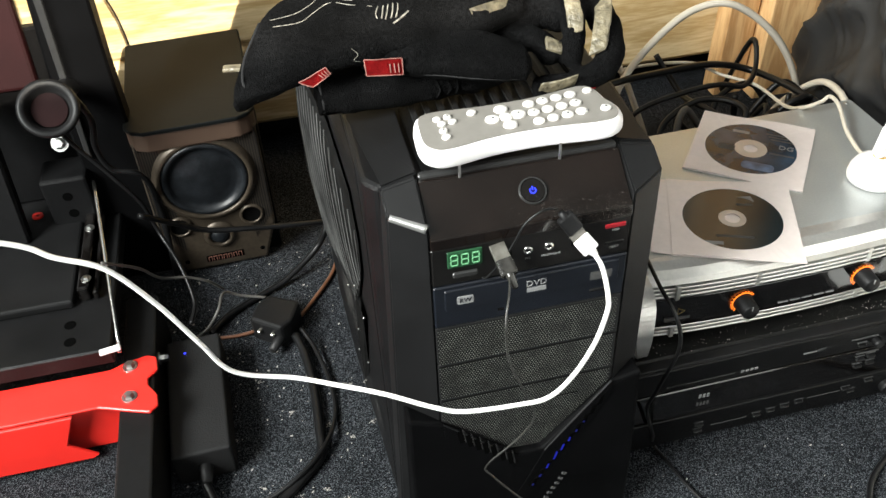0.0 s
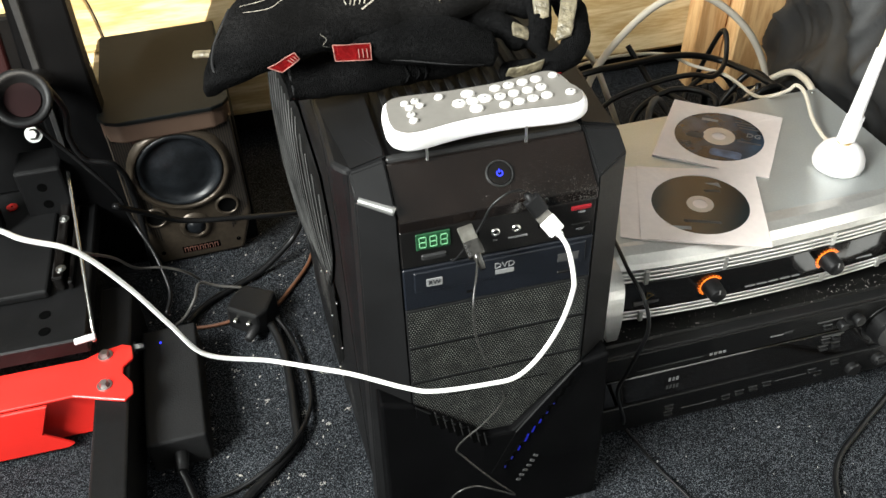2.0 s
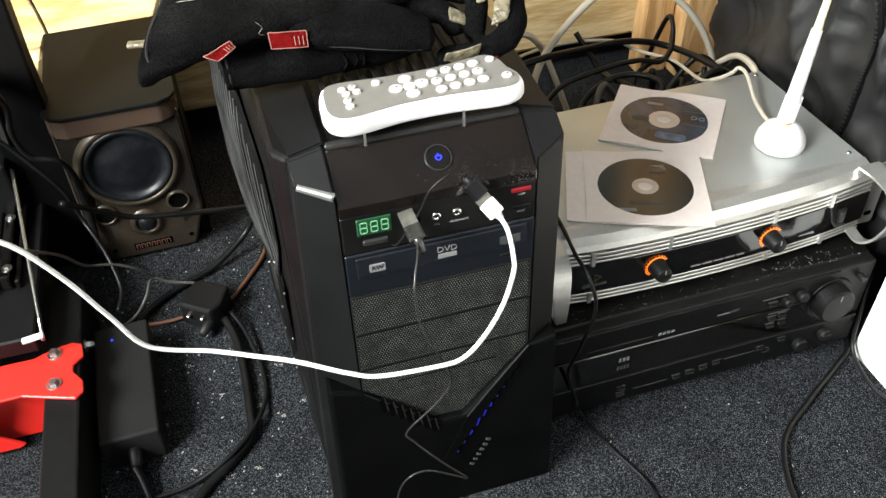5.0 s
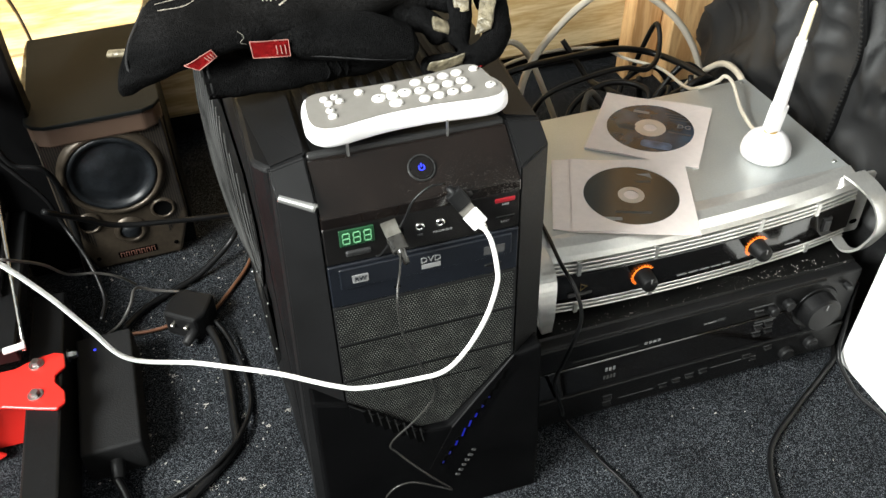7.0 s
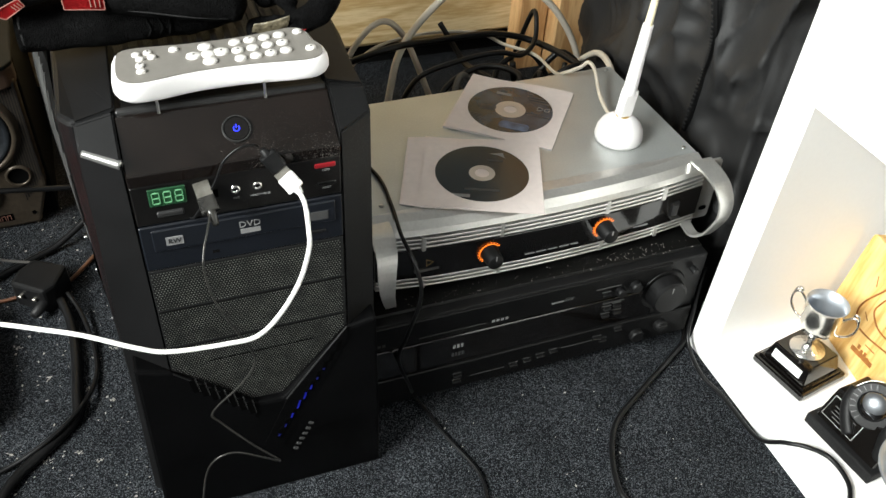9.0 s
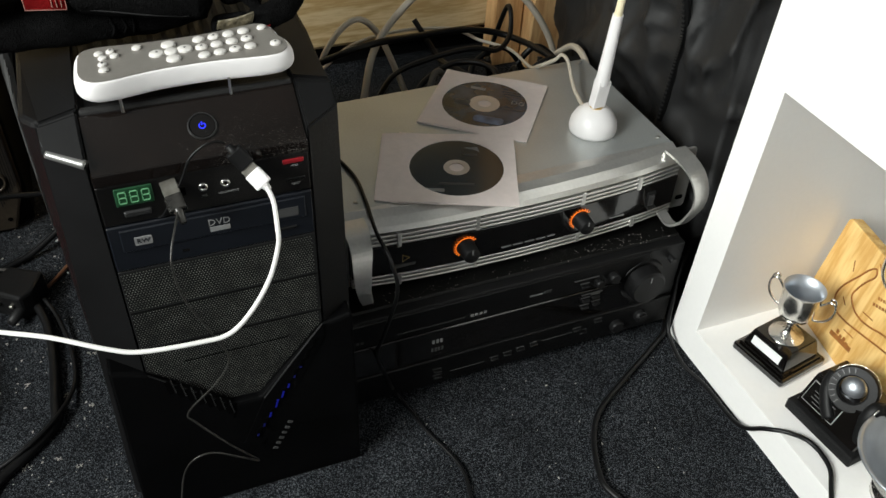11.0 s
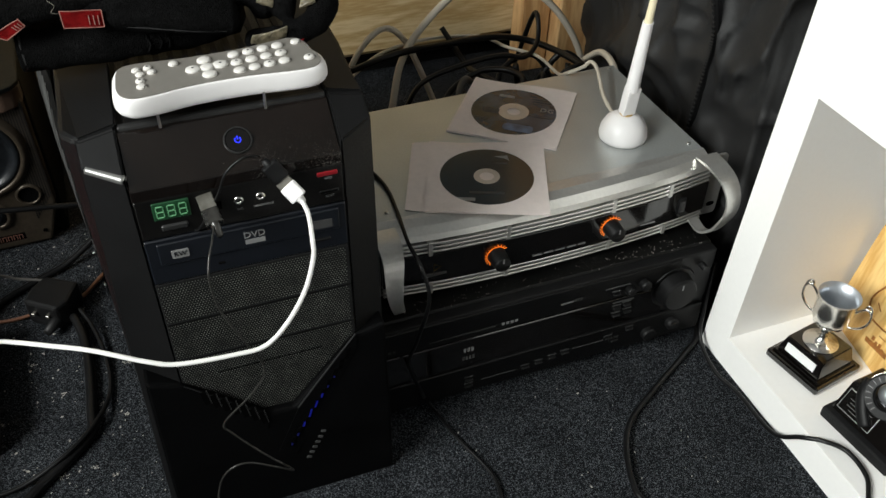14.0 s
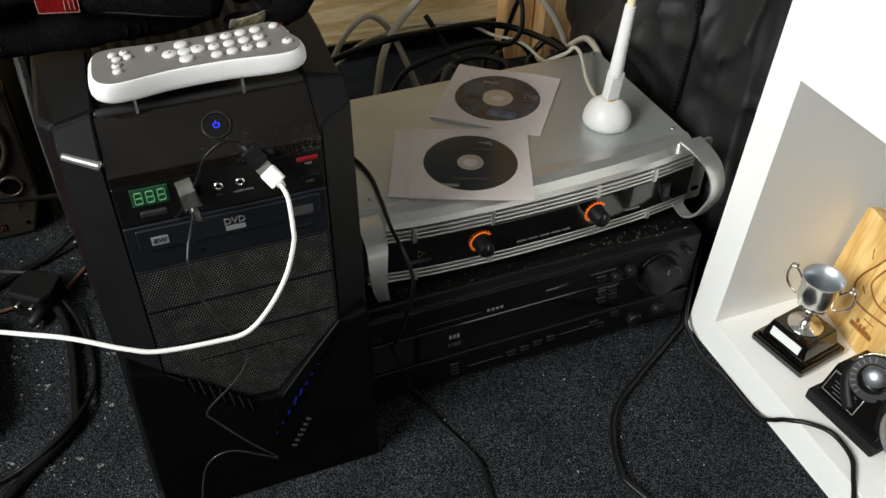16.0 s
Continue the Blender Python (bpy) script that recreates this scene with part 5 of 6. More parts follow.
cable("white_lead", [(0.1135, -0.0225, 0.3690), (0.1147, -0.0360, 0.3660), (0.1126, -0.0540, 0.3560), (0.1110, -0.0580, 0.3441), (0.1016, -0.0630, 0.3200), (0.0850, -0.0690, 0.2981), (0.0668, -0.0717, 0.2832), (0.0451, -0.0710, 0.2808), (0.0049, -0.0680, 0.2821),
                     (-0.0168, -0.0620, 0.2865), (-0.0509, -0.0450, 0.2928), (-0.0822, -0.0220, 0.2860), (-0.1111, 0.0, 0.2781), (-0.154, 0.0, 0.298), (-0.172, 0.0, 0.335), (-0.190, 0.0, 0.376), (-0.213, 0.0, 0.414), (-0.240, 0.0, 0.431), (-0.266, 0.0, 0.449), (-0.36, -0.02, 0.50), (-0.50, -0.06, 0.60)], 0.0018, WHITE_RUBBER, "white charging lead looping across the tower's front", 10, 10)
cable("thin_lead", [(0.0500, -0.0250, 0.3660), (0.0450, -0.0400, 0.3620), (0.0402, -0.0500, 0.3540), (0.0379, -0.0570, 0.3417), (0.0416, -0.0550, 0.3094), (0.0552, -0.0520, 0.2672), (0.0643, -0.0490, 0.2336), (0.0512, -0.0480, 0.2084), (0.0254, -0.0480, 0.1819), (0.0303, -0.0500, 0.1678),
                    (0.0525, -0.0580, 0.1390), (0.0722, -0.0610, 0.1129), (0.0600, -0.0640, 0.1260), (0.0338, -0.0640, 0.1441), (0.0134, -0.0640, 0.1318), (0.002, -0.070, 0.09), (-0.01, -0.08, 0.03), (-0.03, -0.10, 0.003)], 0.0008, CABLE_DIM, "thin dark lead hanging down the tower's front")
cable("thin_lead", [(0.0900, -0.0045, 0.4010), (0.0860, -0.0080, 0.4050), (0.0765, -0.0090, 0.4050), (0.0649, -0.0090, 0.3960), (0.0575, -0.0085, 0.3800), (0.0490, -0.0070, 0.3640), (0.0392, -0.0030, 0.3474), (0.036, 0.001, 0.345)], 0.0009, CABLE_BLACK, "thin black lead arching over the ports")


# ---- pedal rig of black and red steel ----
def bolt(m, parent, r=0.006, h=0.005):
    bl = part("bolt", lathe([(0, h), (r * 0.75, h), (r, h * 0.6), (r, 0), (0, 0)], 6, m), STEEL, parent, "zinc-plated bolt")
    part("washer", lathe([(r * 1.0, 0.0), (r * 1.0, 0.0012), (r * 1.45, 0.0012), (r * 1.45, 0)], 20, m), STEEL, bl)
    return bl


rig = empty("pedal_rig", pose(0, 0, 0), "black steel simulator pedal rig with a red bracket", "pedal rig")
part("side_beam", box(-0.307, -0.271, -0.30, 0.36, 0.0, 0.077, 0.003, 2), BLACK_METAL, rig)
part("side_beam", box(-0.80, -0.764, -0.30, 0.36, 0.0, 0.077, 0.003, 2), BLACK_METAL, rig)
deck = part("pedal_deck", box(-0.70, -0.309, 0.246, 0.56, 0.088, 0.110, 0.002), BLACK_METAL, rig, "dusty black deck plate")
for x, y in ((-0.355, 0.295), (-0.353, 0.268)):
    part("deck_hole", lathe([(0, 0.1104), (0.0065, 0.1104), (0.0065, 0.1085), (0, 0.1085)], 20, pose(x, y, 0)), HOLE, deck)
part("pedal_plate", box(-0.52, -0.352, 0.322, 0.53, 0.110, 0.121, 0.003, 2), BLACK_SATIN, deck, "satin black pedal plate")
part("edge_channel", box(-0.346, -0.334, 0.330, 0.60, 0.110, 0.130, 0.0025, 2), BLACK_GLOSS, deck)
part("edge_channel", box(-0.331, -0.325, 0.330, 0.60, 0.110, 0.122, 0.0015), BLACK_GLOSS, deck)
part("red_washer", lathe([(0.002, 0.1215), (0.002, 0.1235), (0.0065, 0.1235), (0.007, 0.1215)], 20, pose(-0.408, 0.495, 0)), RED_PAINT, deck)
for x, y in ((-0.39, 0.57), (-0.339, 0.44), (-0.336, 0.345)):
    bolt(pose(x, y, 0.130 if y < 0.5 else 0.110), deck, 0.004, 0.004)
part("tension_rod", tube([(-0.311, 0.425, 0.205), (-0.306, 0.335, 0.157), (-0.300, 0.240, 0.108)], 0.0021, 4, 8), CHROME, rig, "bright steel rod", True)
part("rod_clip", box(-0.017, 0.005, -0.004, 0.004, 0, 0.004, 0.001, m=pose(-0.303, 0.243, 0.1105, 0, 0, 10)), PRINT_WHITE, rig, "white cable tie")
brk = part("red_bracket", prism([(-0.700, 0.190), (-0.327, 0.193), (-0.296, 0.181), (-0.274, 0.173), (-0.266, 0.181), (-0.267, 0.196), (-0.277, 0.212), (-0.277, 0.222), (-0.267, 0.232), (-0.269, 0.251), (-0.279, 0.256), (-0.300, 0.252), (-0.318, 0.244), (-0.700, 0.246)], 0.0775, 0.0815, "z", 0.001), RED_PAINT, rig, "glossy red bracket with two lobes")
part("bracket_front", prism([(-0.70, 0.008), (-0.352, 0.008), (-0.345, 0.012), (-0.371, 0.036), (-0.354, 0.0775), (-0.70, 0.0775)], 0.189, 0.193, "y", 0.001), RED_PAINT, brk)
part("bracket_back", prism([(-0.70, 0.006), (-0.308, 0.006), (-0.308, 0.0775), (-0.70, 0.0775)], 0.206, 0.210, "y", 0.001), RED_PAINT, brk)
for x, y in ((-0.2965, 0.243), (-0.2955, 0.199)):
    bolt(pose(x, y, 0.0815), brk, 0.0055, 0.006)
bolt(pose(-0.271, 0.268, 0.060, 0, 90, 0), rig, 0.005, 0.010)
part("back_plate", box(-0.72, -0.318, 0.545, 0.56, 0.110, 0.345, 0.003), BLACK_METAL, rig)
up = part("upright", prism([(-0.335, 0.0), (-0.262, 0.0), (-0.268, 0.30), (-0.262, 0.75), (-0.305, 0.75), (-0.335, 0.30)], 0.490, 0.525, "y", 0.003), CHIN_SHADE_BLACK, rig)
part("upright_edge", prism([(-0.325, 0.20), (-0.3185, 0.20), (-0.300, 0.75), (-0.312, 0.75)], 0.484, 0.492, "y", 0.001), GREY_STRIP, up, "grey strip along the left edge")
bolt(pose(-0.267, 0.505, 0.202, 0, 90, 0), up, 0.005, 0.012)
bolt(pose(-0.267, 0.505, 0.164, 0, 90, 0), up, 0.005, 0.012)
bolt(pose(-0.340, 0.50, 0.150, 40, 0, 0), rig, 0.006, 0.006)
bolt(pose(-0.352, 0.50, 0.217, 60, 0, 0), rig, 0.007, 0.008)
part("pivot_block", box(-0.385, -0.330, 0.47, 0.52, 0.110, 0.185, 0.004, 2), BLACK_METAL, rig)
for z in (0.135, 0.160):
    part("pivot_hole", lathe([(0, 0.0006), (0.006, 0.0006), (0.006, 0)], 16, pose(-0.358, 0.4702, z, 90)), HOLE, rig)
part("pedal_arm", prism([(0.44, 0.121), (0.46, 0.121), (0.50, 0.33), (0.48, 0.335)], -0.46, -0.41, "x", 0.003), BLACK_METAL, rig)
part("pedal_face", box(-0.60, -0.345, -0.008, 0.008, -0.10, 0.14, 0.004, 2, m=pose(0, 0.505, 0.40, -12, 0, 0)), MAROON, rig, "dark maroon pedal face")
cup = part("knob_cup", lathe([(0, -0.010), (0.020, -0.010), (0.0265, 0.000), (0.0275, 0.008), (0.024, 0.011), (0.0195, 0.006), (0.017, -0.002), (0, -0.004)], 32, pose(-0.327, 0.420, 0.306, 50, 14, 0) @ Matrix.Scale(1.15, 4)), BLACK_SATIN, rig, "dark cup-shaped knob", True)
part("knob_stem", tube([(-0.317, 0.430, 0.302), (-0.320, 0.47, 0.30), (-0.315, 0.50, 0.29)], 0.011, 4, 12), BLACK_SATIN, cup, smooth=True)
part("knob_insert", lathe([(0, 0.0), (0.016, 0.0), (0.016, -0.002), (0, -0.002)], 24, pose(-0.327, 0.420, 0.306, 50, 14, 0) @ Matrix.Scale(1.15, 4)), MAROON, cup)
cable("rig_lead", [(-0.334, 0.440, 0.272), (-0.322, 0.452, 0.235), (-0.299, 0.45, 0.197), (-0.273, 0.445, 0.150), (-0.262, 0.44, 0.104), (-0.243, 0.40, 0.082), (-0.232, 0.36, 0.055), (-0.238, 0.33, 0.046)], 0.0026, CABLE_BLACK, "thin black lead trailing from the pedal rig")
cable("rig_lead", [(-0.300, 0.425, 0.315), (-0.292, 0.43, 0.28), (-0.300, 0.44, 0.24), (-0.292, 0.445, 0.205), (-0.262, 0.45, 0.185), (-0.258, 0.47, 0.12), (-0.262, 0.46, 0.01)], 0.0035, CABLE_BLACK, "thick black lead by the pedal rig")
cable("wall_wire", [(-0.300, 0.715, 0.33), (-0.282, 0.715, 0.27), (-0.276, 0.715, 0.20), (-0.278, 0.71, 0.12), (-0.29, 0.70, 0.05)], 0.0012, CABLE_BLACK, "thin wire hanging before the board wall")


# ---- power brick, adapter and floor leads ----
brick = empty("power_supply", pose(-0.234, 0.222, 0, 0, 0, 2.0), "black mains power supply brick with a blue light", "power supply")
part("casing", box(-0.031, 0.031, -0.086, 0.086, 0.0, 0.045, 0.0035, 3), BLACK_MATT, brick)
part("indicator", lathe([(0, 0.0456), (0.0013, 0.0454), (0.0016, 0.0445)], 10, pose(-0.010, 0.062, 0)), LED_BLUE, brick, "tiny blue light")
part("strain_relief", lathe([(0.008, 0), (0.006, 0.022), (0, 0.022)], 14, pose(0.0, -0.085, 0.020, 90)), BLACK_SATIN, brick, smooth=True)
cable("mains_lead", [(-0.232, 0.116, 0.020), (-0.226, 0.100, 0.014), (-0.220, 0.07, 0.006), (-0.225, 0.02, 0.005), (-0.20, -0.06, 0.005)], 0.0045, CABLE_BLACK, "black mains lead from the power brick")
cable("brick_lead", [(-0.236, 0.305, 0.022), (-0.240, 0.33, 0.018), (-0.223, 0.345, 0.02), (-0.207, 0.358, 0.035), (-0.200, 0.389, 0.033), (-0.18, 0.395, 0.018), (-0.150, 0.396, 0.006)], 0.0018, CABLE_GREY, "thin grey lead beside the power brick")
plug = empty("mains_adapter", pose(-0.140, 0.335, 0, 0, 0, -32), "chunky black mains plug lying on the carpet", "plug")
part("plug_body", prism([(-0.024, -0.020), (0.020, -0.024), (0.027, -0.006), (0.022, 0.026), (-0.022, 0.026), (-0.028, 0.004)], 0.0, 0.036, "z", 0.004, 2), BLACK_SATIN, plug)
for x in (-0.010, 0.008):
    part("plug_pin", box(x - 0.0022, x + 0.0022, -0.027, -0.020, 0.020, 0.024, 0.0006), PLUG_STEEL, plug, "dull metal plug pin")
part("cord_grip", lathe([(0.007, 0), (0.005, 0.02), (0, 0.02)], 12, pose(0.015, -0.022, 0.014, 90)), BLACK_SATIN, plug, smooth=True)
cable("mains_lead", [(-0.120, 0.312, 0.012), (-0.112, 0.280, 0.008), (-0.108, 0.229, 0.006), (-0.109, 0.163, 0.006), (-0.112, 0.130, 0.006), (-0.140, 0.100, 0.006), (-0.175, 0.065, 0.006), (-0.20, 0.0, 0.006)], 0.0055, CABLE_BLACK, "thick black mains lead on the carpet")
cable("floor_lead", [(-0.112, 0.318, 0.016), (-0.100, 0.288, 0.010), (-0.089, 0.235, 0.005), (-0.089, 0.184, 0.004), (-0.106, 0.137, 0.013), (-0.138, 0.104, 0.013), (-0.181, 0.088, 0.004), (-0.235, 0.078, 0.004), (-0.26, 0.04, 0.004)], 0.0026, CABLE_BLACK, "thinner black lead looping over the carpet")
cable("speaker_lead", [(-0.27, 0.40, 0.165), (-0.235, 0.425, 0.125), (-0.202, 0.44, 0.096), (-0.135, 0.45, 0.078), (-0.056, 0.47, 0.054), (-0.035, 0.50, 0.03)], 0.0036, CABLE_BLACK, "black lead crossing before the loudspeaker")
cable("speaker_lead", [(-0.050, 0.47, 0.075), (-0.058, 0.45, 0.060), (-0.077, 0.445, 0.030), (-0.120, 0.42, 0.010), (-0.151, 0.405, 0.006), (-0.196, 0.378, 0.006), (-0.222, 0.345, 0.010)], 0.0042, CABLE_BLACK, "black lead curving on the carpet by the tower")
cable("brown_lead", [(-0.24, 0.343, 0.006), (-0.192, 0.338, 0.004), (-0.161, 0.341, 0.005), (-0.150, 0.345, 0.006)], 0.0022, CABLE_BROWN, "brown lead on the carpet")
cable("brown_lead", [(-0.110, 0.350, 0.006), (-0.098, 0.366, 0.005), (-0.061, 0.421, 0.004), (-0.045, 0.47, 0.004)], 0.0026, CABLE_BROWN, "brown lead on the carpet")
cable("grey_lead", [(-0.295, 0.28, 0.20), (-0.270, 0.313, 0.158), (-0.261, 0.36, 0.100), (-0.234, 0.376, 0.080), (-0.212, 0.384, 0.060), (-0.20, 0.40, 0.03)], 0.0016, CABLE_GREY, "thin grey lead beside the pedal rig")

# ---- leads behind and before the amplifier ----
cable("thin_black_lead", [(0.205, 0.24, 0.2285), (0.226, 0.165, 0.2285), (0.226, 0.115, 0.2285), (0.221, 0.066, 0.2295), (0.225, 0.036, 0.218), (0.229, 0.028, 0.184), (0.217, 0.030, 0.132), (0.2085, 0.030, 0.102), (0.222, 0.034, 0.052), (0.234, 0.050, 0.012), (0.242, 0.035, 0.003), (0.251, -0.003, 0.003), (0.268, -0.056, 0.003), (0.264, -0.095, 0.003), (0.25, -0.18, 0.003)], 0.0019, CABLE_BLACK, "thin black lead draped over the amplifier's front", 10)
cable("thick_black_lead", [(0.590, 0.30, 0.006), (0.588, 0.10, 0.006), (0.573, 0.045, 0.006), (0.540, 0.020, 0.006), (0.481, -0.014, 0.006), (0.426, -0.052, 0.006), (0.397, -0.112, 0.006), (0.402, -0.150, 0.006), (0.45, -0.25, 0.006)], 0.0031, CABLE_BLACK, "thick black lead curving over the carpet", 10)
cable("shelf_lead", [(0.585, 0.060, 0.10), (0.574, 0.045, 0.055), (0.566, 0.030, 0.016), (0.560, -0.012, 0.005), (0.566, -0.050, 0.005), (0.567, -0.110, 0.008), (0.570, -0.140, 0.036), (0.582, -0.157, 0.0455), (0.596, -0.176, 0.0455), (0.594, -0.205, 0.0455), (0.578, -0.228, 0.044), (0.560, -0.26, 0.03), (0.55, -0.32, 0.005)], 0.0024, CABLE_BLACK, "black lead running over the shelf's lower edge", 10)
cable("pale_lead", [(0.30, 0.46, 0.03), (0.322, 0.45, 0.12), (0.343, 0.46, 0.195), (0.391, 0.48, 0.240), (0.453, 0.50, 0.268), (0.510, 0.50, 0.268), (0.578, 0.50, 0.218), (0.625, 0.50, 0.150), (0.645, 0.50, 0.08), (0.63, 0.50, 0.01)], 0.0048, CREAM_CABLE, "beige lead in a high arch behind the amplifier", 10)
cable("pale_lead", [(0.25, 0.50, 0.08), (0.285, 0.50, 0.177), (0.325, 0.50, 0.221), (0.357, 0.50, 0.204), (0.385, 0.49, 0.14), (0.41, 0.47, 0.06), (0.42, 0.47, 0.01)], 0.0042, CREAM_CABLE, "beige lead arching behind the amplifier")
cable("pale_lead", [(0.60, 0.52, 0.05), (0.617, 0.49, 0.115), (0.6265, 0.45, 0.160), (0.615, 0.40, 0.185), (0.598, 0.345, 0.190), (0.592, 0.325, 0.15), (0.592, 0.32, 0.05)], 0.0046, CREAM_CABLE, "beige lead looping to the amplifier's back")
cable("aerial_lead", [(0.28, 0.52, 0.14), (0.33, 0.52, 0.175), (0.398, 0.52, 0.186), (0.476, 0.52, 0.178), (0.512, 0.50, 0.165), (0.536, 0.45, 0.172), (0.522, 0.36, 0.195), (0.503, 0.302, 0.230), (0.518, 0.293, 0.240), (0.527, 0.292, 0.246), (0.524, 0.270, 0.248), (0.512, 0.232, 0.240), (0.503, 0.196, 0.240), (0.501, 0.180, 0.244)], 0.0023, CREAM_CABLE, "thin pale lead of the aerial", 10)
cable("black_lead", [(0.27, 0.46, 0.19), (0.333, 0.45, 0.210), (0.412, 0.48, 0.196), (0.492, 0.50, 0.184), (0.556, 0.50, 0.165), (0.580, 0.42, 0.172), (0.588, 0.37, 0.165), (0.57, 0.33, 0.10)], 0.0046, CABLE_BLACK, "thick black lead behind the amplifier")
cable("black_lead", [(0.34, 0.45, 0.12), (0.370, 0.45, 0.162), (0.434, 0.45, 0.179), (0.483, 0.45, 0.182), (0.518, 0.45, 0.174), (0.55, 0.48, 0.18), (0.562, 0.52, 0.20), (0.555, 0.56, 0.10)], 0.0036, CABLE_BLACK, "black lead behind the amplifier")
cable("black_lead", [(0.42, 0.52, 0.20), (0.434, 0.50, 0.175), (0.442, 0.47, 0.160), (0.448, 0.42, 0.170), (0.47, 0.38, 0.165), (0.50, 0.35, 0.15)], 0.0040, CABLE_BLACK, "black lead behind the amplifier")
rng = random.Random(4)
for i in range(9):
    x0, y0 = 0.42 + 0.15 * rng.random(), 0.34 + 0.10 * rng.random()
    pts = []
    a = rng.random() * 6
    for k in range(7):
        a += 0.7 + rng.random() * 0.5
        pts.append((x0 + 0.045 * math.cos(a) * (1 + 0.4 * rng.random()), y0 + 0.035 * math.sin(a), 0.10 + 0.085 * rng.random()))
    cable("tangled_lead", pts, 0.0034 + 0.0012 * rng.random(), CABLE_BLACK if i % 4 else CABLE_GREY, "tangled lead behind the amplifier", 8, 7)
strip = empty("socket_strip", pose(0.42, 0.40, 0, 0, 0, 8), "black mains socket strip under tangled leads", "socket strip")
part("strip_body", box(-0.16, 0.16, -0.03, 0.03, 0, 0.04, 0.004, 2), BLACK_SATIN, strip)
for i in range(4):
    part("plug_top", box(-0.135 + i * 0.075, -0.085 + i * 0.075, -0.024, 0.024, 0.04, 0.085, 0.005, 2), BLACK_MATT, strip)


# ---- trophies and board on the shelf ----
def cup_profile(s):
    return [(0.0, 0.0), (0.019, 0.0), (0.0185, 0.0012), (0.010, 0.0028), (0.0045, 0.008), (0.0032, 0.014), (0.0052, 0.017), (0.0052, 0.019), (0.003, 0.0215), (0.004, 0.024), (0.011, 0.0265), (0.0165, 0.031), (0.0192, 0.039), (0.0198, 0.050), (0.0206, 0.066), (0.0216, 0.0685),
            (0.0206, 0.0685), (0.0190, 0.052), (0.0182, 0.041), (0.0150, 0.033), (0.0, 0.030)]


def trophy_cup(name, m, s, label, base=True):
    t = empty(name, m, label, "trophy", "trophies on the shelf")
    top = 0.0
    if base:
        part("plinth_step", prism([(-0.035, -0.035), (0.035, -0.035), (0.035, 0.035), (-0.035, 0.035)], 0.0, 0.010, "z", 0.0025, 2), BLACK_GLOSS, t)
        part("plinth_step", prism([(-0.031, -0.031), (0.031, -0.031), (0.031, 0.031), (-0.031, 0.031)], 0.010, 0.0135, "z", 0.001), BLACK_GLOSS, t)
        b = bmesh.new()
        lo = [b.verts.new((x * 0.028, y * 0.028, 0.0135)) for x, y in ((-1, -1), (1, -1), (1, 1), (-1, 1))]
        hi = [b.verts.new((x * 0.0235, y * 0.0235, 0.034)) for x, y in ((-1, -1), (1, -1), (1, 1), (-1, 1))]
        b.faces.new(lo[::-1]), b.faces.new(hi)
        for k in range(4):
            b.faces.new((lo[k], lo[(k + 1) % 4], hi[(k + 1) % 4], hi[k]))
        bmesh.ops.bevel(b, geom=b.edges[:], offset=0.0012, segments=2, affect="EDGES")
        block = part("plinth_block", b, BLACK_GLOSS, t, "glossy black plinth")
        part("name_plate", box(-0.0192, 0.0192, -0.0052, 0.0052, 0, 0.0008, 0.0003, m=pose(-0.0263, 0, 0.0238, 0, 0, 0) @ pose(0, 0, 0, 0, -77.5, 0) @ pose(0, 0, 0, 0, 0, 90)), PRINT_WHITE, block, "blank white plate")
        top = 0.034
    base_m = pose(0, 0, top) @ Matrix.Scale(s, 4)
    outer = cup_profile(1)[:16]
    inner = cup_profile(1)[15:]
    part("cup", lathe(outer, 40, base_m), CHROME, t, "polished silver cup", True)
    part("cup_lining", lathe(inner, 40, base_m), SATIN_CUP, t, "satin grey inside", True)
    for a in (-72, 108):
        pts = [(0.0195, 0, 0.056), (0.024, 0, 0.062), (0.029, 0, 0.066), (0.0345, 0, 0.062), (0.0345, 0, 0.050), (0.030, 0, 0.041), (0.0235, 0, 0.036), (0.018, 0, 0.0345)]
        hm = base_m @ Matrix.Rotation(radians(a), 4, "Z")
        h = part("cup_handle", tube(pts, 0.0014, 6, 8, m=hm), CHROME, t, "curled silver handle", True)
        part("handle_curl", tube([(0.0345, 0, 0.062), (0.033, 0, 0.069), (0.029, 0, 0.071), (0.0275, 0, 0.068)], 0.0013, 5, 7, m=hm), CHROME, h, smooth=True)
    return t


trophy_cup("trophy_cup", pose(0.641, -0.064, 0.042, 0, 0, 10.6), 1.0, "small silver two-handled cup on a black plinth")
trophy_cup("trophy_cup", pose(0.752, -0.140, 0.042, 0, 0, 25), 1.95, "larger silver cup on a black plinth")

bowl = empty("silver_bowl", pose(0.640, -0.256, 0.042), "ribbed silver presentation bowl on a low foot", "bowl", "trophies on the shelf")
part("bowl_foot", lathe([(0, 0), (0.030, 0), (0.030, 0.006), (0.012, 0.012), (0.012, 0.016), (0, 0.016)], 40), CHROME, bowl, smooth=True)
prof = [(0.012, 0.016), (0.030, 0.020)]
for i in range(8):
    a = i / 7
    prof += [(0.034 + 0.020 * a, 0.024 + 0.030 * a), (0.0375 + 0.0195 * a, 0.0255 + 0.030 * a)]
part("bowl_side", lathe(prof, 48), CHROME, bowl, "polished ribbed side", True)
part("bowl_rim", lathe([(0.0565, 0.0555), (0.060, 0.058), (0.059, 0.060), (0.054, 0.056), (0.036, 0.028), (0, 0.022)], 48), SATIN_CUP, bowl, smooth=True)

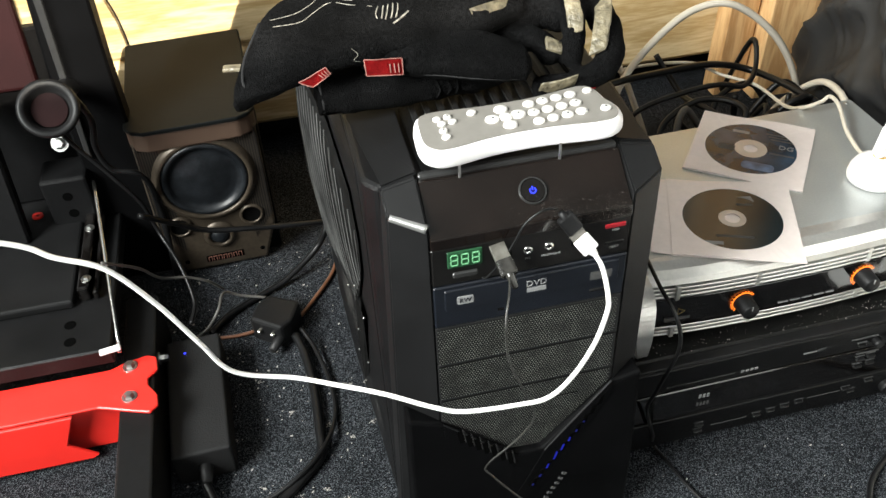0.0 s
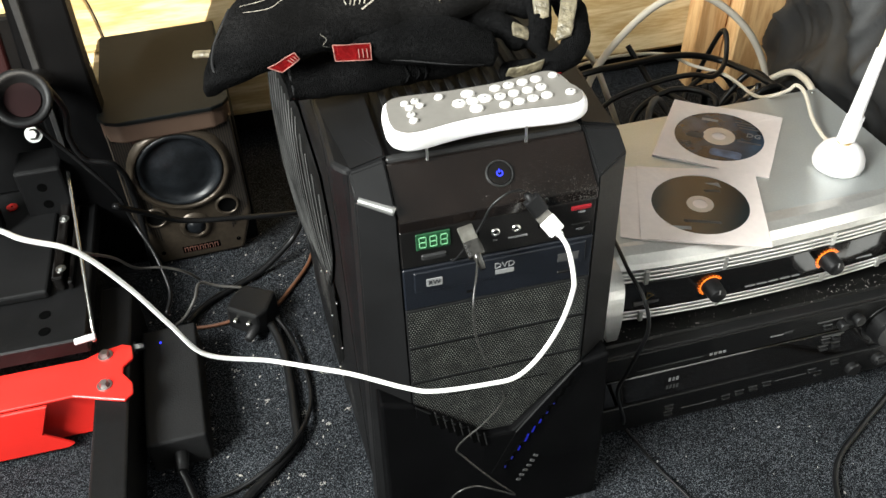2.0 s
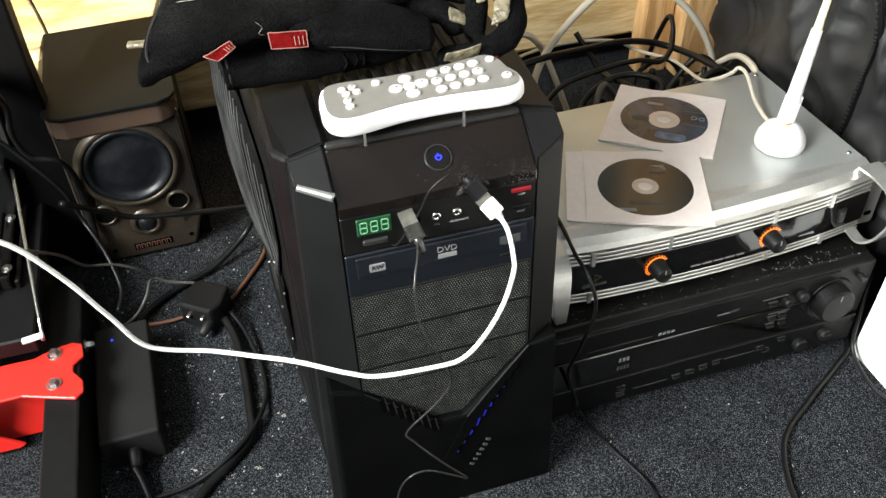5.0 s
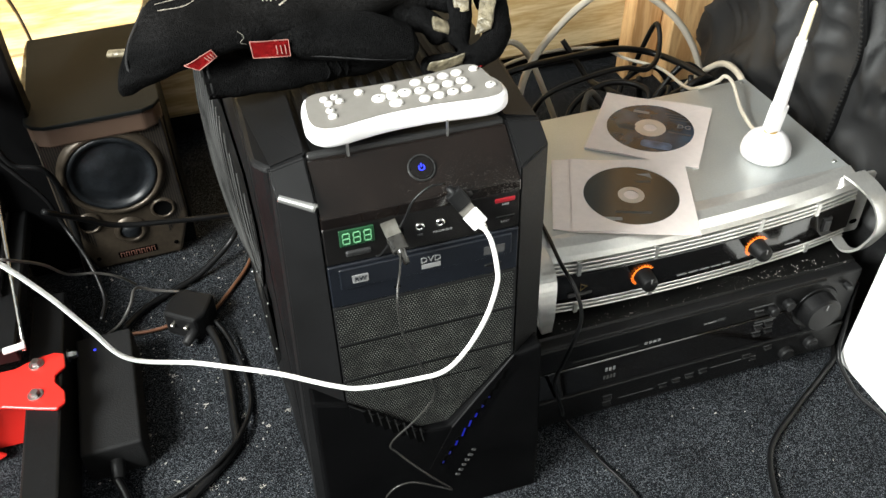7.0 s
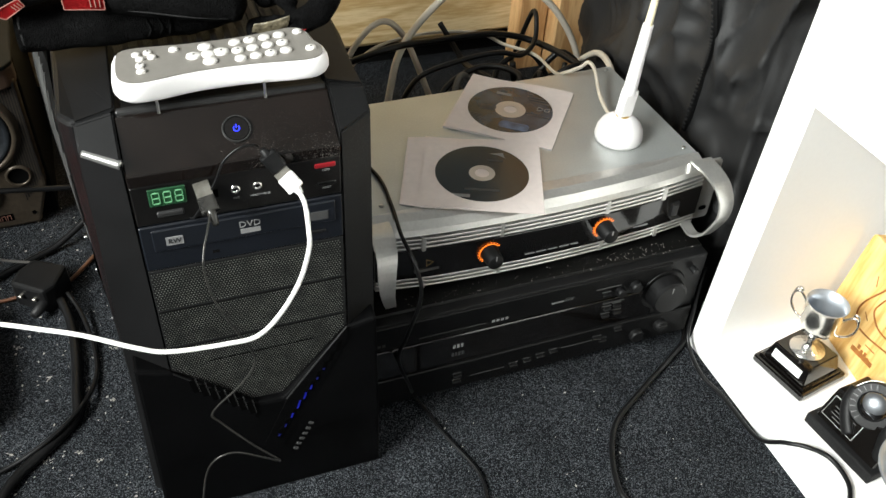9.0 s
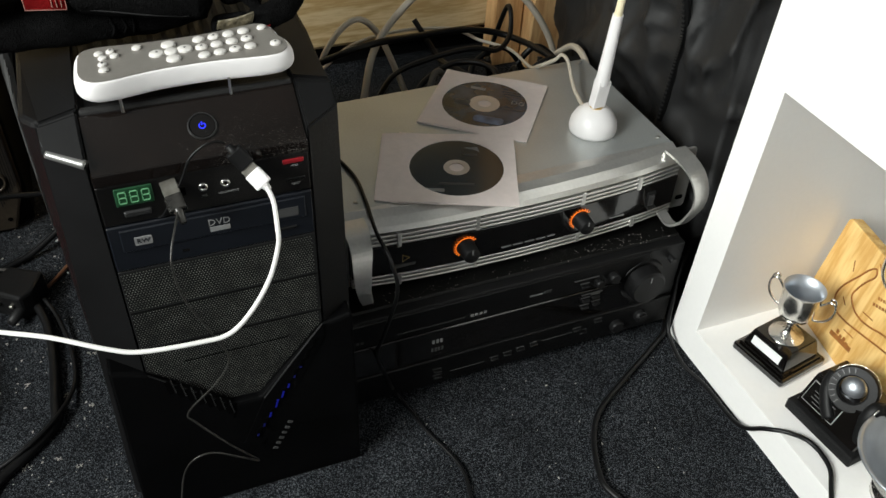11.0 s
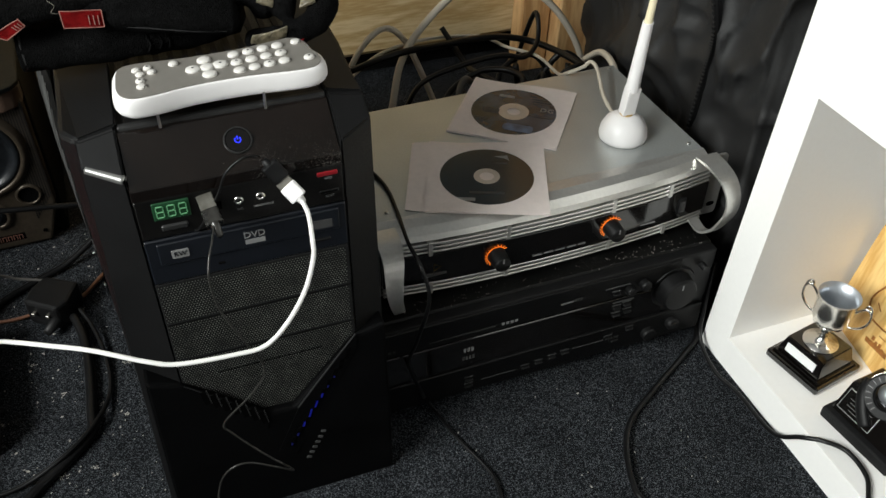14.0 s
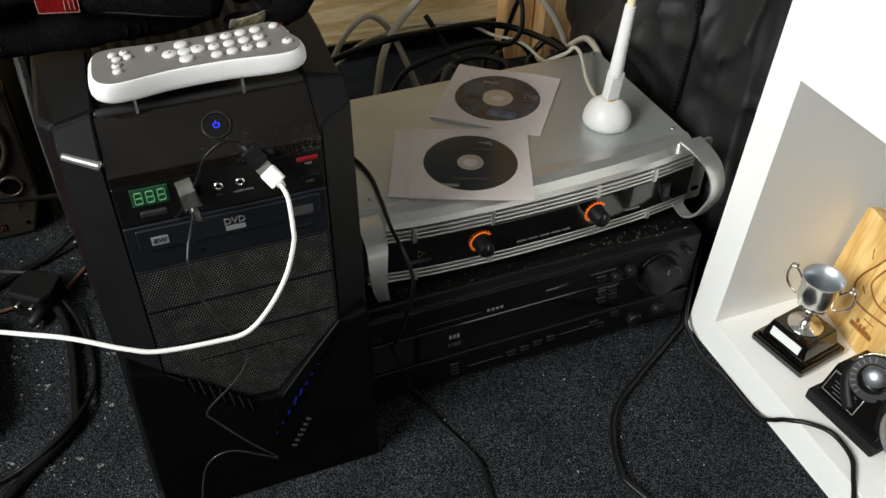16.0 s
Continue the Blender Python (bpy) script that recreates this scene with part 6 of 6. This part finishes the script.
wheel = empty("wheel_trophy", pose(0.643, -0.164, 0.042, 0, 0, 6.6), "black trophy with a tyre ring and silver centre", "trophy", "trophies on the shelf")
part("foot_slab", box(-0.036, 0.036, -0.043, 0.043, 0.0, 0.014, 0.002, 2), BLACK_MATT, wheel)
part("sloped_block", prism([(-0.030, 0.014), (0.030, 0.014), (0.030, 0.046), (-0.012, 0.046)], -0.038, 0.038, "y", 0.0015), BLACK_GLOSS, wheel)
slope = pose(-0.0212, 0.014, 0.0302, 0, -60.6, 0)
pl = part("plate_frame", prism([(-0.012, -0.020), (0.012, -0.020), (0.012, 0.020), (-0.012, 0.020)], 0.0006, 0.0014, "z", 0.0, m=slope), STEEL, wheel, "thin silver plate frame")
part("engraved_plate", prism([(-0.0112, -0.0192), (0.0112, -0.0192), (0.0112, 0.0192), (-0.0112, 0.0192)], 0.0012, 0.0019, "z", 0.0, m=slope), BLACK_GLOSS, pl)
for i, w in enumerate((0.012, 0.017, 0.014, 0.016, 0.011)):
    part("engraving_bar", box(-0.0005, 0.0005, -w * 0.8, w * 0.8, 0.0018, 0.0021, m=slope @ pose(0.007 - i * 0.0036, 0, 0)), PRINT_DIM, pl)
tm = pose(-0.004, 0.002, 0.054, 0, -56, 18)
loop = part("ring", lathe([(0.0135, -0.0045), (0.0150, -0.0060), (0.0225, -0.0060), (0.0240, -0.0045), (0.0240, 0.0035), (0.0225, 0.0055), (0.0150, 0.0060), (0.0135, 0.0045), (0.0135, -0.0045)], 56, tm), BLACK_SATIN, wheel, "satin black tyre-like ring")
part("ring_rim", lathe([(0.0238, -0.0062), (0.0242, -0.0070), (0.0247, -0.0062), (0.0244, -0.0048), (0.0238, -0.0062)], 56, tm), CHROME, loop, "polished edge of the ring", True)
for i in range(9):
    part("tread_cut", box(-0.0004, 0.0004, 0.0165, 0.0215, 0.0054, 0.0064, m=tm @ Matrix.Rotation(radians(-70 + i * 17), 4, "Z")), GREY_STRIP, loop)
part("ring_leg", tube([(-0.009, 0.0245, 0.060, 0.0055), (-0.017, 0.0215, 0.046, 0.0060), (-0.023, 0.0120, 0.034, 0.0065), (-0.028, 0.0000, 0.024, 0.0065)], 0.006, 6, 12, flat=0.6), BLACK_SATIN, wheel, "black leg of the ring", True)
part("leg_edge", tube([(-0.0135, 0.0135, 0.052), (-0.0205, 0.0120, 0.040), (-0.0260, 0.0060, 0.030)], 0.0011, 6, 6), CHROME, wheel, "thin polished edge", True)
part("silver_ball", lathe([(0, 0.0125), (0.006, 0.0115), (0.0105, 0.0075), (0.0122, 0.001), (0.0122, -0.006), (0.0105, -0.012), (0.006, -0.016), (0, -0.017)], 36, tm @ pose(0.001, 0.001, -0.010)), SATIN_CUP, wheel, "silver ball", True)
part("second_loop", tube([(-0.020, -0.036, 0.012, 0.0085), (-0.021, -0.0325, 0.032, 0.0075), (-0.0185, -0.0285, 0.050, 0.0070), (-0.0110, -0.0290, 0.0610, 0.0068), (-0.0010, -0.0340, 0.0600, 0.0066), (0.0060, -0.0390, 0.0480, 0.0062), (0.0080, -0.0400, 0.0300, 0.0058), (0.006, -0.039, 0.013, 0.0058)], 0.006, 8, 14, flat=0.6), BLACK_SATIN, wheel, "second black loop on the same foot", True)
part("loop_edge", tube([(-0.0245, -0.0375, 0.020), (-0.0250, -0.0350, 0.036), (-0.0225, -0.0320, 0.0520), (-0.0140, -0.0330, 0.0660)], 0.0009, 8, 6), CHROME, wheel, "thin polished edge", True)

board = empty("award_board", pose(0.692, -0.106, 0.042, 0, 9, -10.4), "bamboo award board with burnt track lines leaning in the shelf", "award board")
part("board", prism(rounded(0.20, 0.136, 0.006, 4, 0, 0.068), 0.0, 0.014, "x", 0.001), BAMBOO, board)
trk = [(-0.040, 0.078), (-0.019, 0.075), (0.002, 0.067), (0.018, 0.064), (0.030, 0.066), (0.041, 0.074), (0.040, 0.086), (0.035, 0.100), (0.029, 0.112), (0.033, 0.119), (0.040, 0.112), (0.048, 0.095), (0.058, 0.074), (0.060, 0.058), (0.050, 0.046), (0.034, 0.046), (0.016, 0.050), (-0.026, 0.062), (-0.045, 0.066)]
part("burnt_track", tube([(-0.0002, y, z) for y, z in trk], 0.0011, 8, 6), BOARD_INK, board, "burnt brown track outline", True)
for y, z, w, ang in ((0.060, 0.100, 0.012, 62), (0.046, 0.062, 0.010, 30), (0.010, 0.074, 0.016, -10), (0.018, 0.040, 0.016, -10), (0.030, 0.124, 0.008, 40)):
    part("lettering_bar", box(-0.0004, 0.001, -w / 2, w / 2, -0.0006, 0.0006, m=pose(0, y, z, ang, 0, 0)), BOARD_INK, board)
for i, w in enumerate((0.018, 0.022)):
    b = None
    for k in range(5):
        b = box(-0.0004, 0.001, w * k / 5, w * (k + 0.7) / 5, -0.0016, 0.0016, bm=b, m=pose(0, -0.004 - i * 0.002, 0.104 - i * 0.008, -20, 0, 0))
    part("lettering_bars", b, BOARD_INK, board)
b = box(-0.0005, 0.001, -0.018, 0.018, -0.004, 0.002, 0.0004, m=pose(0, 0.022, 0.026, -10, 0, 0))
for k in range(4):
    b = box(-0.0005, 0.001, -0.002, 0.002, 0.001, 0.004 + 0.002 * (k % 2), bm=b, m=pose(0, 0.012 + k * 0.006, 0.027, -10, 0, 0))
part("burnt_crest", b, BOARD_INK, board, "burnt brown crest")


# ---- crumbs on the carpet and dust on the receiver ----
b = bmesh.new()
for i in range(420):
    x, y = rng.uniform(-0.27, 0.0), rng.uniform(0.02, 0.52)
    if rng.random() < 0.15:
        x, y = rng.uniform(0.2, 0.57), rng.uniform(-0.22, 0.03)
    r = rng.choice((0.0005, 0.0006, 0.0008, 0.0013))
    bmesh.ops.create_icosphere(b, subdivisions=1, radius=r, matrix=pose(x, y, r * 0.5, rng.random() * 90, 0, rng.random() * 90) @ Matrix.Diagonal((1.4, 0.8, 0.6, 1)))
for i in range(22):
    x, y = rng.uniform(-0.24, -0.03), rng.uniform(0.0, 0.34)
    for k in range(9):          # a tuft of lint
        q = pose(x + rng.gauss(0, 0.0022), y + rng.gauss(0, 0.0016), 0.0006, 0, 0, rng.random() * 180)
        bmesh.ops.create_icosphere(b, subdivisions=1, radius=0.0007, matrix=q @ Matrix.Diagonal((2.2, 0.5, 0.5, 1)))
tagged(part("carpet_crumbs", b, CRUMB), "pale crumbs and lint scattered on the carpet", "crumbs", kind="stuff")
b = bmesh.new()
for i in range(150):
    c = rng.random()
    x = rng.gauss(0.495, 0.035) if c < 0.40 else rng.uniform(0.18, 0.56)
    y = rng.uniform(0.060, 0.078)
    if not 0.165 < x < 0.568:
        continue
    r = rng.choice((0.0002, 0.0003, 0.0003, 0.0004, 0.0006))
    bmesh.ops.create_icosphere(b, subdivisions=1, radius=r, matrix=pose(x, y, 0.1367 + r * 0.5, 0, 0, rng.random() * 90))
tagged(part("receiver_dust", b, CRUMB), "pale grit lying on the receiver's lid", "dust", kind="stuff")
